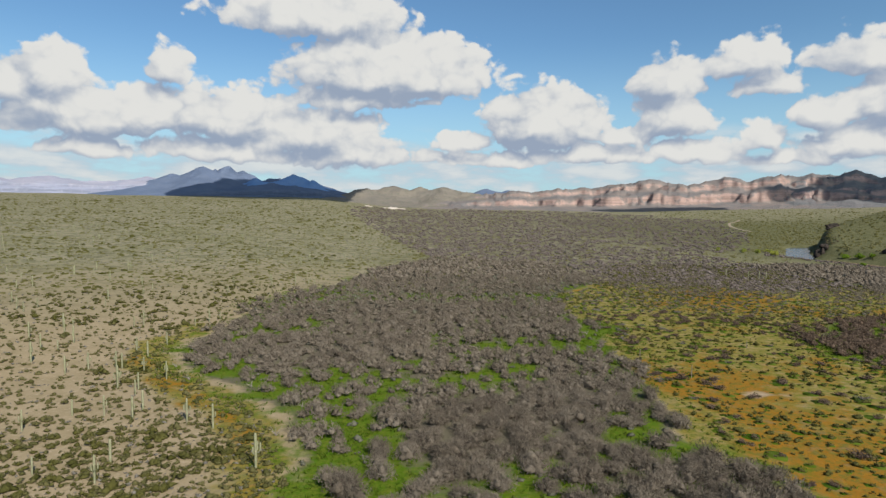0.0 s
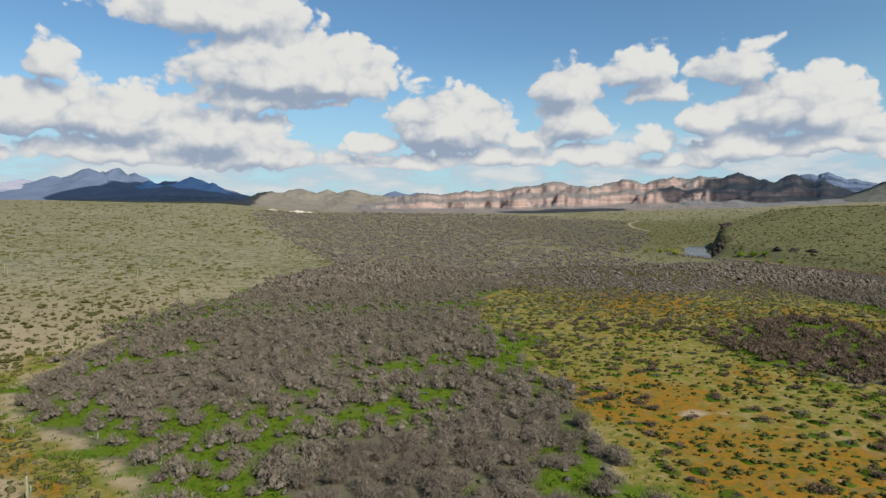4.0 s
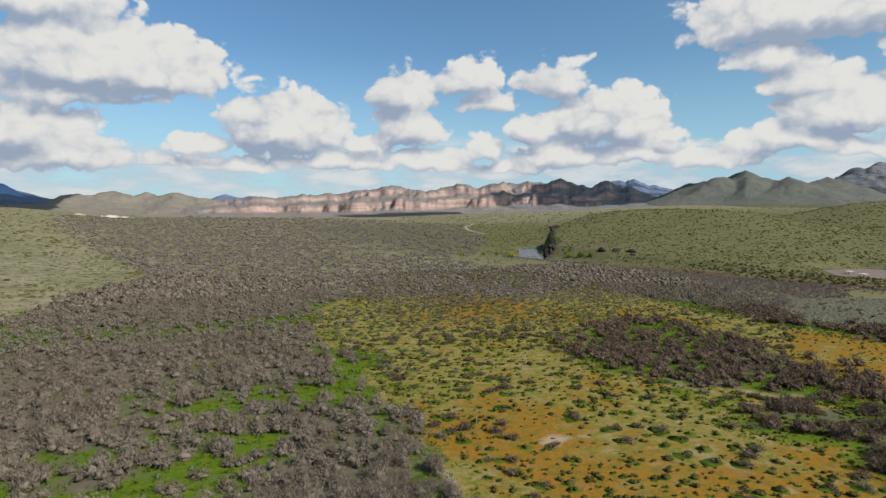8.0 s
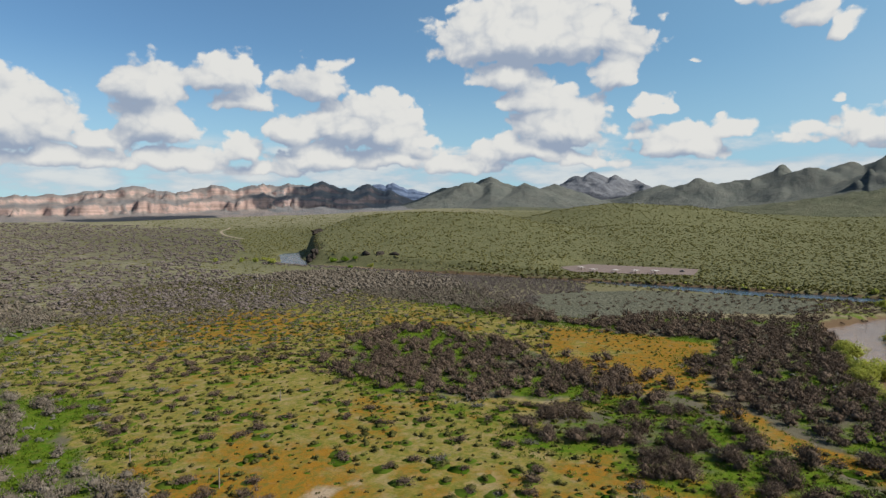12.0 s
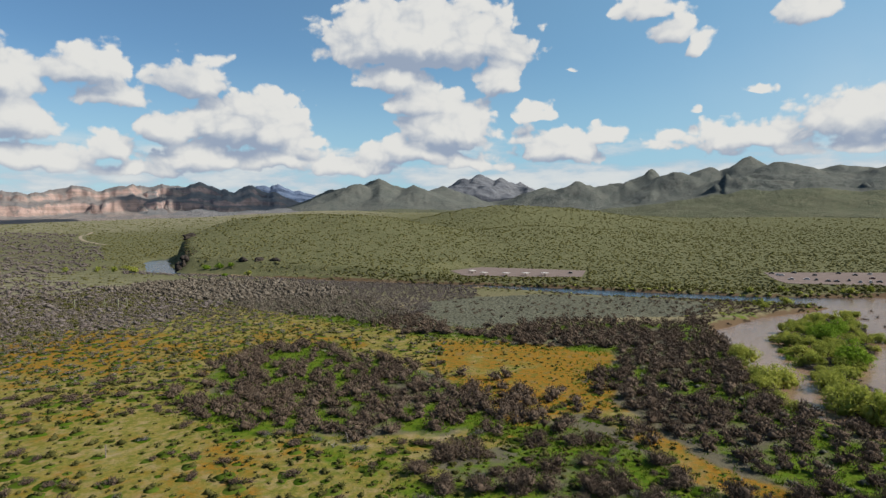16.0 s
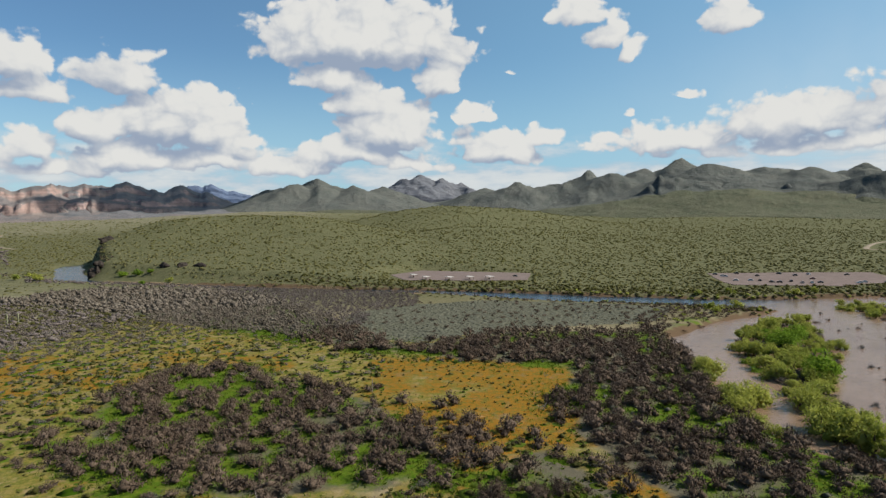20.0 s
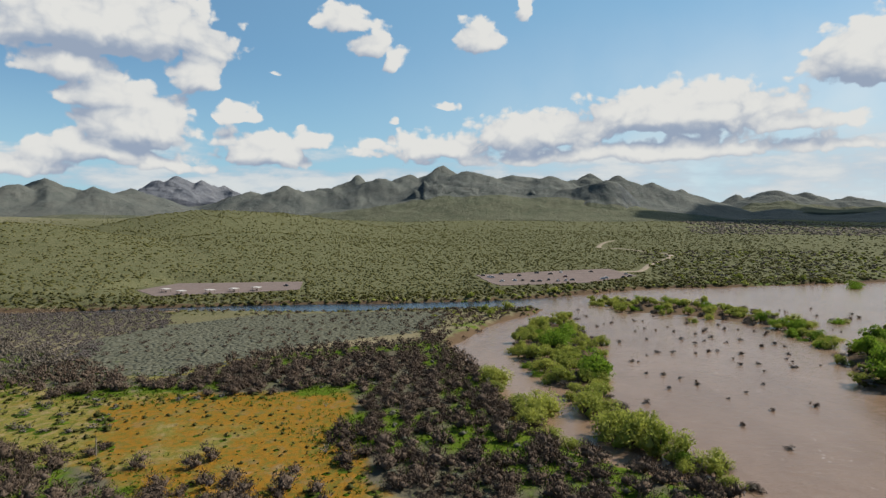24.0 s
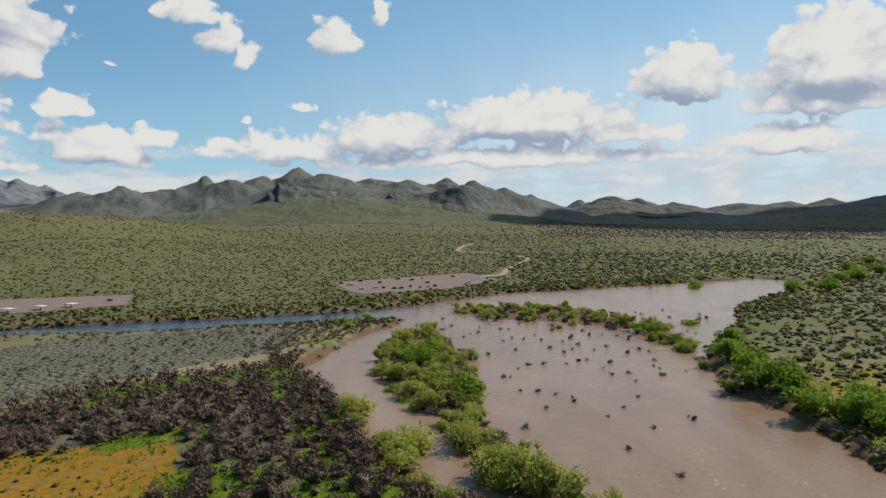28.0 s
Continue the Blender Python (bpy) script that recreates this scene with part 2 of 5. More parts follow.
ISLAND_NEAR = [(506, 107), (482, 134), (416, 147), (369, 139), (331, 124), (300, 116), (275, 106), (245, 85), (245, 74), (275, 91), (302, 97), (340, 108), (364, 104), (408, 97), (461, 105)]
ISLAND_FAR = [(575, 97), (511, 79), (505, 45), (482, 22), (445, 4), (395, 3), (375, 6), (457, -19), (540, -10), (576, 28)]
FIELD = [(285, 266), (307, 243), (302, 199), (243, 181), (216, 194), (235, 228)]
LOT_NEAR = [(561, 433), (600, 475), (655, 470), (672, 352), (607, 330), (585, 370)]
LOT_FAR = [(720, 190), (660, 175), (626, 160), (650, 86), (711, 37), (789, 54), (759, 121)]
REED_BANK = [(436, 700), (446, 640), (466, 541), (486, 460), (497, 375), (512, 350), (508, 400), (497, 470), (478, 545), (458, 640), (448, 700)]
ROAD_PLAIN = [(745, 50), (790, 20), (867, -3), (973, -47), (1036, -57), (1110, -31), (1162, -12), (1194, 21), (1300, 5), (1422, -31)]
ROAD_VALLEY = [(690, 1380), (708, 1465), (745, 1595), (825, 1780), (900, 1905), (975, 2035)]
WATER_Z = -2.5

# height of the land's far rim over the eye, by heading, in degrees
RIM_AZ = [-180, -70, -36, -20, -12, -5, 3, 16, 31, 43, 56, 76, 88, 95, 106, 115, 130, 180]
RIM_EL = [0.5, 0.8, 0.75, 0.75, 0.75, 0.1, 0.05, 0.1, 0.6, 1.2, 1.1, 0.7, 0.6, 0.2, -0.2, -0.6, -0.8, 0.5]
# the river's far bank
BANK_Y = [-200, 40, 130, 240, 330, 400, 455, 540, 660, 760, 880, 975, 1010, 1300, 2000]
BANK_X = [700, 655, 600, 565, 552, 535, 515, 497, 472, 464, 522, 578, 630, 790, 1000]
CENTRE = (30.0, 30.0)
RIM = 4780.0


def land(x, y):
    """The height of the ground."""
    x, y = np.asarray(x, float), np.asarray(y, float)
    dx, dy = x - CENTRE[0], y - CENTRE[1]
    r, az = np.hypot(dx, dy), np.degrees(np.arctan2(dx, dy))
    rim = 60 + RIM * np.tan(np.radians(np.interp(az, RIM_AZ, RIM_EL)))
    start = np.interp(az, [-180, -40, -20, 0, 20, 40, 90, 130, 180], [200, 250, 300, 900, 900, 900, 700, 600, 200])
    power = np.interp(az, [-60, -20, 0, 30, 60, 130], [0.95, 0.95, 1.3, 1.4, 1.5, 1.3])
    z = rim * np.clip((r - start) / (RIM - start), 0, 1.05) ** power
    z = z + 1.2 * fbm(x, y, 90, 3, 1) * smooth(100, 400, r) + 7 * fbm(x, y, 420, 4, 2) * smooth(500, 1500, r) * smooth(-500, 300, z * 30 - 600)
    # the hills across the river
    hill = 62 * np.exp(-0.5 * (((x - 830) / 215) ** 2 + ((y - 930) / 250) ** 2))
    hill = np.maximum(hill, 70 * np.exp(-0.5 * (((x - 1480) / 330) ** 2 + ((y - 850) / 210) ** 2)))
    hill = np.maximum(hill, 34 * np.exp(-0.5 * (((x - 1060) / 260) ** 2 + ((y - 640) / 190) ** 2)))
    hill = hill * (1 + 0.16 * fbm(x, y, 170, 4, 4))
    wet = depth_in(WATER, x, y)
    bank = np.interp(y, BANK_Y, BANK_X)
    hill = hill * smooth(0, 1, (x - bank + 5 * fbm(x, y, 25, 3, 5) - 2) / (28 + 80 * smooth(915, 1000, y) - 20 * np.exp(-((y - 782) / 16) ** 2))) * smooth(2, 20, -wet)
    z = z + hill
    isle = np.maximum(depth_in(ISLAND_NEAR, x, y), depth_in(ISLAND_FAR, x, y)) + 3 * fbm(x, y, 22, 3, 6)
    lot = np.maximum(depth_in(LOT_NEAR, x, y), depth_in(LOT_FAR, x, y))
    level = smooth(2, 30, -lot)
    z = z * level + np.where(x > 690, 2.5, np.where(y > 250, 1.1, 2.5)) * (1 - level)
    flood = smooth(-40, 0, wet) * smooth(0, 60, y * -1 + 20) * 1.6
    bed = smooth(-9, 3, wet + 4 * fbm(x, y, 40, 3, 8)) * 4.6
    bed = np.where(isle > -3, np.minimum(bed, 4.6 - 2.2 * smooth(-2, 6, isle)), bed)
    return z - bed - flood * (0.5 + fbm(x, y, 25, 3, 9))

# ---- materials ----
TONE = 0.74  # all base colours, as one


def material(name, build, rough=0.95, spec=0.03, thin=0.0):
    """A principled material; build(n) gives its colour, and a bump height or None."""
    m = bpy.data.materials.new(name)
    m.use_nodes = True
    n = Nodes(m.node_tree)
    out, body = n.add("ShaderNodeOutputMaterial"), n.add("ShaderNodeBsdfPrincipled")
    n.put(out.inputs[0], body.outputs[0])
    colour, height, depth = build(n)
    colour = n.scaled(colour, TONE)
    n.put(body.inputs["Base Color"], colour)
    n.put(body.inputs["Roughness"], rough)
    n.put(body.inputs["Specular IOR Level"], spec)
    if thin:
        # leaves let light through
        through_leaf, both = n.add("ShaderNodeBsdfTranslucent"), n.add("ShaderNodeMixShader")
        n.put(through_leaf.inputs[0], colour)
        n.put(both.inputs[0], thin)
        n.put(both.inputs[1], body.outputs[0])
        n.put(both.inputs[2], through_leaf.outputs[0])
        n.put(out.inputs[0], both.outputs[0])
    if height is not None:
        bump = n.add("ShaderNodeBump")
        n.put(bump.inputs["Height"], height)
        n.put(bump.inputs["Distance"], depth)
        n.put(bump.inputs["Strength"], 0.8)
        n.put(body.inputs["Normal"], bump.outputs[0])
    return m


def place(n):
    return n.add("ShaderNodeNewGeometry").outputs["Position"]


def given(n, name):
    return n.add("ShaderNodeAttribute", attribute_name=name).outputs["Fac"]


def two_tone(a, b, size, detail=5.0, bump=0.0, c=None):
    """Colour a to b by noise of that size in metres, and c in flecks."""
    def build(n):
        p = place(n)
        k = n.ramp(n.noise(p, 1.0 / size, detail, 0.6), 0.3, 0.7)
        col = n.mix(k, a, b)
        if c:
            col = n.mix(n.ramp(n.noise(p, 5.0 / size, 4.0, 0.6), 0.52, 0.68), col, c)
        return col, n.noise(p, 3.0 / size, 4.0) if bump else None, bump
    return build


def twig_tones(dark, mid, pale):
    """Plants: a tone for each plant, a shade for each twig or leaf."""
    def build(n):
        tone = given(n, "tone")
        own = n.add("ShaderNodeObjectInfo").outputs["Random"]
        tone = n.math("FRACT", n.math("ADD", tone, own))
        isle = n.add("ShaderNodeNewGeometry").outputs["Random Per Island"]
        col = n.mix(n.ramp(tone, 0.0, 1.0), dark, mid)
        col = n.mix(n.math("MULTIPLY", isle, 0.6), col, pale)
        return col, None, 0
    return build


def ground_colours(n):
    p = place(n)
    big, mid, small = n.noise(p, 0.012, 5.0, 0.6), n.noise(p, 0.07, 5.0, 0.6), n.noise(p, 0.5, 5.0, 0.65)
    tiny = n.noise(p, 2.2, 3.0, 0.6)
    soil = n.mix(n.ramp(mid, 0.3, 0.7), (0.34, 0.265, 0.165), (0.275, 0.215, 0.125))
    soil = n.mix(n.ramp(small, 0.5, 0.75), soil, (0.40, 0.32, 0.22))
    dry = n.mix(n.ramp(small, 0.35, 0.65), (0.25, 0.225, 0.132), (0.175, 0.165, 0.092))
    dry = n.mix(n.ramp(big, 0.35, 0.65), dry, (0.265, 0.235, 0.155))
    mottle = n.ramp(n.noise(n.vec("ADD", p, n.scaled(n.noise(p, 0.03, 2.0, 0.5, True), 14)), 0.085, 6.0, 0.72), 0.45, 0.62)
    dry = n.mix(n.math("MULTIPLY", mottle, 0.75), dry, (0.092, 0.096, 0.050))
    lush = n.mix(n.ramp(small, 0.35, 0.65), (0.165, 0.152, 0.078), (0.105, 0.108, 0.050))
    lush = n.mix(n.math("MULTIPLY", mottle, 0.6), lush, (0.078, 0.084, 0.038))
    col = n.mix(given(n, "dry"), soil, n.mix(given(n, "lush"), dry, lush))
    turf = n.mix(n.ramp(small, 0.3, 0.7), (0.062, 0.130, 0.006), (0.125, 0.150, 0.018))
    turf = n.mix(n.ramp(n.noise(p, 1.1, 4.0, 0.7), 0.5, 0.68, 0.0, 0.75), turf, (0.05, 0.085, 0.006))
    meadow = n.mix(n.ramp(small, 0.38, 0.6), (0.125, 0.135, 0.022), (0.225, 0.178, 0.042))
    meadow = n.mix(n.ramp(n.noise(p, 0.22, 5.0, 0.7), 0.45, 0.68), meadow, (0.30, 0.22, 0.105))
    meadow = n.mix(n.ramp(n.noise(p, 1.3, 4.0, 0.7), 0.55, 0.7, 0.0, 0.75), meadow, (0.072, 0.092, 0.012))
    bloom = n.mix(n.ramp(tiny, 0.35, 0.65), (0.30, 0.132, 0.012), (0.235, 0.130, 0.020))
    bloom = n.mix(n.ramp(n.noise(p, 0.35, 6.0, 0.75), 0.45, 0.6, 0.0, 0.85), bloom, (0.125, 0.122, 0.022))
    bloom = n.mix(n.ramp(n.noise(p, 0.15, 5.0, 0.7), 0.52, 0.7, 0.0, 0.7), bloom, (0.21, 0.15, 0.07))

    def patch(name, col, over, size, cut=0.35):
        wobble = n.math("MULTIPLY", n.math("SUBTRACT", n.noise(p, 1.0 / size, 5.0, 0.62), 0.5), 1.5)
        return n.mix(n.ramp(n.math("ADD", given(n, name), wobble), cut, cut + 0.35), col, over)

    col = patch("meadow", col, meadow, 16.0)
    col = patch("bloom", col, bloom, 14.0, 0.45)
    col = patch("flat", col, (0.12, 0.116, 0.078), 8.0)
    col = patch("reedy", col, (0.32, 0.21, 0.13), 10.0)
    col = patch("litter", col, (0.125, 0.11, 0.074), 12.0, 0.4)
    col = patch("turf", col, turf, 11.0, 0.5)
    col = patch("bare", col, (0.36, 0.27, 0.18), 9.0, 0.5)
    col = patch("shore", col, (0.13, 0.085, 0.05), 8.0, 0.4)
    flecks = n.ramp(n.noise(p, 0.9, 4.0, 0.7), 0.55, 0.7, 0.0, 0.4)
    col = n.mix(flecks, col, (0.10, 0.10, 0.035))
    return col, n.noise(p, 0.6, 6.0, 0.65), 0.5


def rock_colours(shade, light, cliff, green):
    """Mountain rock: scree slopes, cliff faces where it is steep."""
    def build(n):
        p = place(n)
        geo = n.add("ShaderNodeNewGeometry")
        part = n.add("ShaderNodeSeparateXYZ")
        n.put(part.inputs[0], geo.outputs["Normal"])
        steep = n.math("SUBTRACT", 1.0, part.outputs[2])
        mid, small = n.noise(p, 0.008, 6.0, 0.65), n.noise(p, 0.035, 6.0, 0.7)
        col = n.mix(n.ramp(mid, 0.35, 0.65), shade, light)
        beds = n.noise(n.vec("MULTIPLY", p, (0.004, 0.004, 0.06)), 1.0, 4.0, 0.6)
        face = n.mix(n.ramp(beds, 0.4, 0.62), cliff, tuple(c * 0.72 for c in cliff))
        col = n.mix(n.ramp(n.math("ADD", steep, n.math("MULTIPLY", n.math("SUBTRACT", small, 0.5), 0.5)), 0.20, 0.42), col, face)
        col = n.mix(n.ramp(small, 0.5, 0.66, 0.0, 0.7), col, green)
        return col, n.noise(p, 0.02, 8.0, 0.7), 14.0
    return build


def water_look():
    m = bpy.data.materials.new("muddy_water")
    m.use_nodes = True
    n = Nodes(m.node_tree)
    out, body = n.add("ShaderNodeOutputMaterial"), n.add("ShaderNodeBsdfPrincipled")
    n.put(out.inputs[0], body.outputs[0])
    p = place(n)
    swirl = n.vec("ADD", p, n.scaled(n.noise(p, 0.02, 3.0, 0.5, True), 40))
    silt = n.ramp(n.noise(n.vec("MULTIPLY", swirl, (0.5, 1.4, 1)), 0.03, 5.0, 0.6), 0.3, 0.7)
    col = n.mix(silt, (0.215, 0.135, 0.085), (0.27, 0.175, 0.115))
    clear = given(n, "clear")
    col = n.mix(clear, col, (0.030, 0.045, 0.060))
    foam = n.noise(n.vec("MULTIPLY", swirl, (0.6, 1.6, 1)), 0.35, 5.0, 0.7)
    rapid = n.noise(p, 0.015, 2.0)
    froth = n.math("MULTIPLY", n.ramp(foam, 0.60, 0.70), n.ramp(rapid, 0.45, 0.6))
    col = n.mix(n.math("MULTIPLY", froth, 0.5), col, (0.52, 0.42, 0.34))
    n.put(body.inputs["Base Color"], n.scaled(col, TONE))
    n.put(body.inputs["Roughness"], 0.16)
    n.put(body.inputs["IOR"], 1.33)
    bump = n.add("ShaderNodeBump")
    n.put(bump.inputs["Height"], n.math("ADD", n.noise(n.vec("MULTIPLY", p, (1.0, 0.5, 1)), 0.5, 5.0, 0.65), n.noise(p, 0.12, 3.0)))
    n.put(bump.inputs["Distance"], 0.35)
    n.put(bump.inputs["Strength"], 0.6)
    n.put(body.inputs["Normal"], bump.outputs[0])
    return m


def cloud_look():
    """White cloud, thin enough to let a part of the sun through."""
    m = bpy.data.materials.new("cloud_white")
    m.use_nodes = True
    n = Nodes(m.node_tree)
    body, clear, both = n.add("ShaderNodeBsdfDiffuse"), n.add("ShaderNodeBsdfTransparent"), n.add("ShaderNodeMixShader")
    n.put(body.inputs[0], n.mix(n.noise(place(n), 0.005, 4.0), (0.85, 0.86, 0.88), (0.93, 0.93, 0.93)))
    n.put(both.inputs[0], 0.36)
    n.put(both.inputs[1], body.outputs[0])
    n.put(both.inputs[2], clear.outputs[0])
    n.put(n.add("ShaderNodeOutputMaterial").inputs[0], both.outputs[0])
    return m


MAT = {
    "ground": material("desert_ground", ground_colours),
    "water": water_look(),
    # these two far rocks carry blue haze in their base colour
    "blue_haze_rock": material("far_rock_blue_haze", rock_colours((0.115, 0.15, 0.225), (0.14, 0.175, 0.25), (0.10, 0.135, 0.21), (0.12, 0.15, 0.21))),
    "deep_haze_rock": material("rock_deep_blue_haze", rock_colours((0.15, 0.27, 0.48), (0.18, 0.29, 0.49), (0.14, 0.25, 0.45), (0.15, 0.25, 0.42))),
    "pink_rock": material("pinkish_grey_rock", rock_colours((0.165, 0.165, 0.165), (0.20, 0.185, 0.18), (0.42, 0.30, 0.265), (0.15, 0.155, 0.155))),
    # pale lilac here is distance haze put into the rock colour
    "lilac_haze_rock": material("far_rock_lilac_haze", rock_colours((0.33, 0.34, 0.42), (0.38, 0.37, 0.43), (0.28, 0.30, 0.39), (0.30, 0.32, 0.39))),
    "brown_rock": material("brown_hill_rock", rock_colours((0.19, 0.17, 0.145), (0.23, 0.20, 0.16), (0.24, 0.19, 0.155), (0.15, 0.15, 0.115))),
    "red_rock": material("red_cliff_rock", rock_colours((0.185, 0.17, 0.165), (0.25, 0.205, 0.18), (0.42, 0.295, 0.25), (0.17, 0.165, 0.16))),
    "green_rock": material("scrubby_mountain_rock", rock_colours((0.112, 0.118, 0.104), (0.140, 0.140, 0.120), (0.100, 0.106, 0.108), (0.088, 0.100, 0.084))),
    # blue-grey haze painted into the twin mountain's rock
    "haze_rock": material("rock_grey_haze", rock_colours((0.145, 0.15, 0.165), (0.175, 0.175, 0.185), (0.14, 0.145, 0.165), (0.13, 0.138, 0.145))),
    "cloud": cloud_look(),
    "bajada": material("scrubby_gravel_slope", rock_colours((0.108, 0.112, 0.070), (0.135, 0.132, 0.085), (0.10, 0.104, 0.085), (0.080, 0.090, 0.055))),
    "pool": material("still_pool", two_tone((0.10, 0.11, 0.12), (0.14, 0.14, 0.14), 40), 0.06, 0.5),
    "white_rock": material("white_bluff_rock", two_tone((0.55, 0.46, 0.38), (0.66, 0.58, 0.50), 30, 5.0, 3.0)),
    "black_rock": material("black_bluff_rock", two_tone((0.028, 0.024, 0.02), (0.075, 0.06, 0.05), 3, 5.0, 0.6)),
    "mesquite": material("bare_mesquite_twigs", twig_tones((0.088, 0.070, 0.052), (0.165, 0.136, 0.104), (0.240, 0.204, 0.160))),
    # redder mesquite twigs with back-lit shade put into their colour
    "backlit_mesquite": material("backlit_mesquite_twigs", twig_tones((0.082, 0.056, 0.039), (0.130, 0.092, 0.066), (0.178, 0.134, 0.100))),
    "valley_brush": material("grey_mesquite_twigs", twig_tones((0.105, 0.083, 0.070), (0.15, 0.122, 0.108), (0.235, 0.20, 0.18))),
    "grey_brush": material("grey_brush_twigs", twig_tones((0.12, 0.108, 0.085), (0.165, 0.15, 0.125), (0.25, 0.225, 0.195))),
    "grass": material("green_grass_blades", twig_tones((0.055, 0.115, 0.004), (0.10, 0.15, 0.010), (0.15, 0.19, 0.03)), 0.85, 0.05, 0.35),
    "bark": material("dark_bark", two_tone((0.07, 0.05, 0.04), (0.14, 0.105, 0.085), 0.6, 4.0, 0.05)),
    "olive": material("olive_scrub_leaves", twig_tones((0.070, 0.072, 0.018), (0.125, 0.120, 0.032), (0.20, 0.185, 0.065)), 0.85, 0.05, 0.45),
    "sage": material("grey_green_arrowweed", twig_tones((0.138, 0.138, 0.096), (0.155, 0.152, 0.108), (0.18, 0.174, 0.128)), 0.85, 0.05, 0.25),
    "willow": material("yellow_green_willow_leaves", twig_tones((0.24, 0.29, 0.03), (0.37, 0.39, 0.055), (0.48, 0.48, 0.15)), 0.85, 0.05, 0.45),
    "cottonwood": material("bright_cottonwood_leaves", twig_tones((0.115, 0.205, 0.012), (0.18, 0.285, 0.02), (0.28, 0.39, 0.06)), 0.85, 0.05, 0.45),
    # olive scrub again, yellower, and lightened to make up for its own shade
    "olive_lightened": material("lightened_olive_scrub_leaves", twig_tones((0.115, 0.115, 0.036), (0.18, 0.165, 0.060), (0.25, 0.225, 0.105)), 0.85, 0.05, 0.5),
    "reed": material("dry_reeds", twig_tones((0.30, 0.20, 0.12), (0.38, 0.27, 0.16), (0.46, 0.36, 0.24))),
    "cactus": material("saguaro_skin", two_tone((0.23, 0.235, 0.13), (0.32, 0.31, 0.20), 1.2, 4.0, 0.02)),
    "gravel": material("gravel_lot", two_tone((0.185, 0.14, 0.122), (0.235, 0.182, 0.16), 7, 6.0, 0.05, (0.14, 0.108, 0.09))),
    "dirt_road": material("dirt_road", two_tone((0.27, 0.215, 0.155), (0.34, 0.275, 0.205), 6, 5.0, 0.05)),
    "dead_wood": material("bleached_dead_wood", two_tone((0.24, 0.21, 0.18), (0.36, 0.32, 0.28), 0.5, 4.0, 0.02)),
    "wood": material("weathered_post_wood", two_tone((0.20, 0.16, 0.12), (0.32, 0.27, 0.21), 0.4, 5.0, 0.02)),
}


# ---- making meshes ----
def raw_mesh(name, verts, faces, mat, attrs=None, shade=False):
    """A mesh from arrays of places and of triangles or quads."""
    verts, faces = np.asarray(verts, np.float32), np.asarray(faces, np.int32)
    me = bpy.data.meshes.new(name)
    k = faces.shape[1]
    me.vertices.add(len(verts))
    me.vertices.foreach_set("co", verts.ravel())
    me.loops.add(faces.size)
    me.loops.foreach_set("vertex_index", faces.ravel())
    me.polygons.add(len(faces))
    me.polygons.foreach_set("loop_start", np.arange(0, faces.size, k, dtype=np.int32))
    me.update(calc_edges=True)
    for key, values in (attrs or {}).items():
        me.attributes.new(key, "FLOAT", "POINT").data.foreach_set("value", np.asarray(values, np.float32).ravel())
    if shade:
        me.polygons.foreach_set("use_smooth", np.ones(len(faces), bool))
    me.materials.append(mat)
    me.validate()
    return me


def thing(name, mesh, label, category, kind="", group=""):
    return tagged(new(name, mesh), label, category, group, kind)


def part(name, mesh, parent, label=""):
    ob = new(name, mesh)
    ob.parent = parent
    return tagged(ob, label)


def grid_faces(rows, cols):
    i = np.arange(rows - 1)[:, None] * cols + np.arange(cols - 1)[None, :]
    return np.stack([i, i + 1, i + cols + 1, i + cols], -1).reshape(-1, 4)


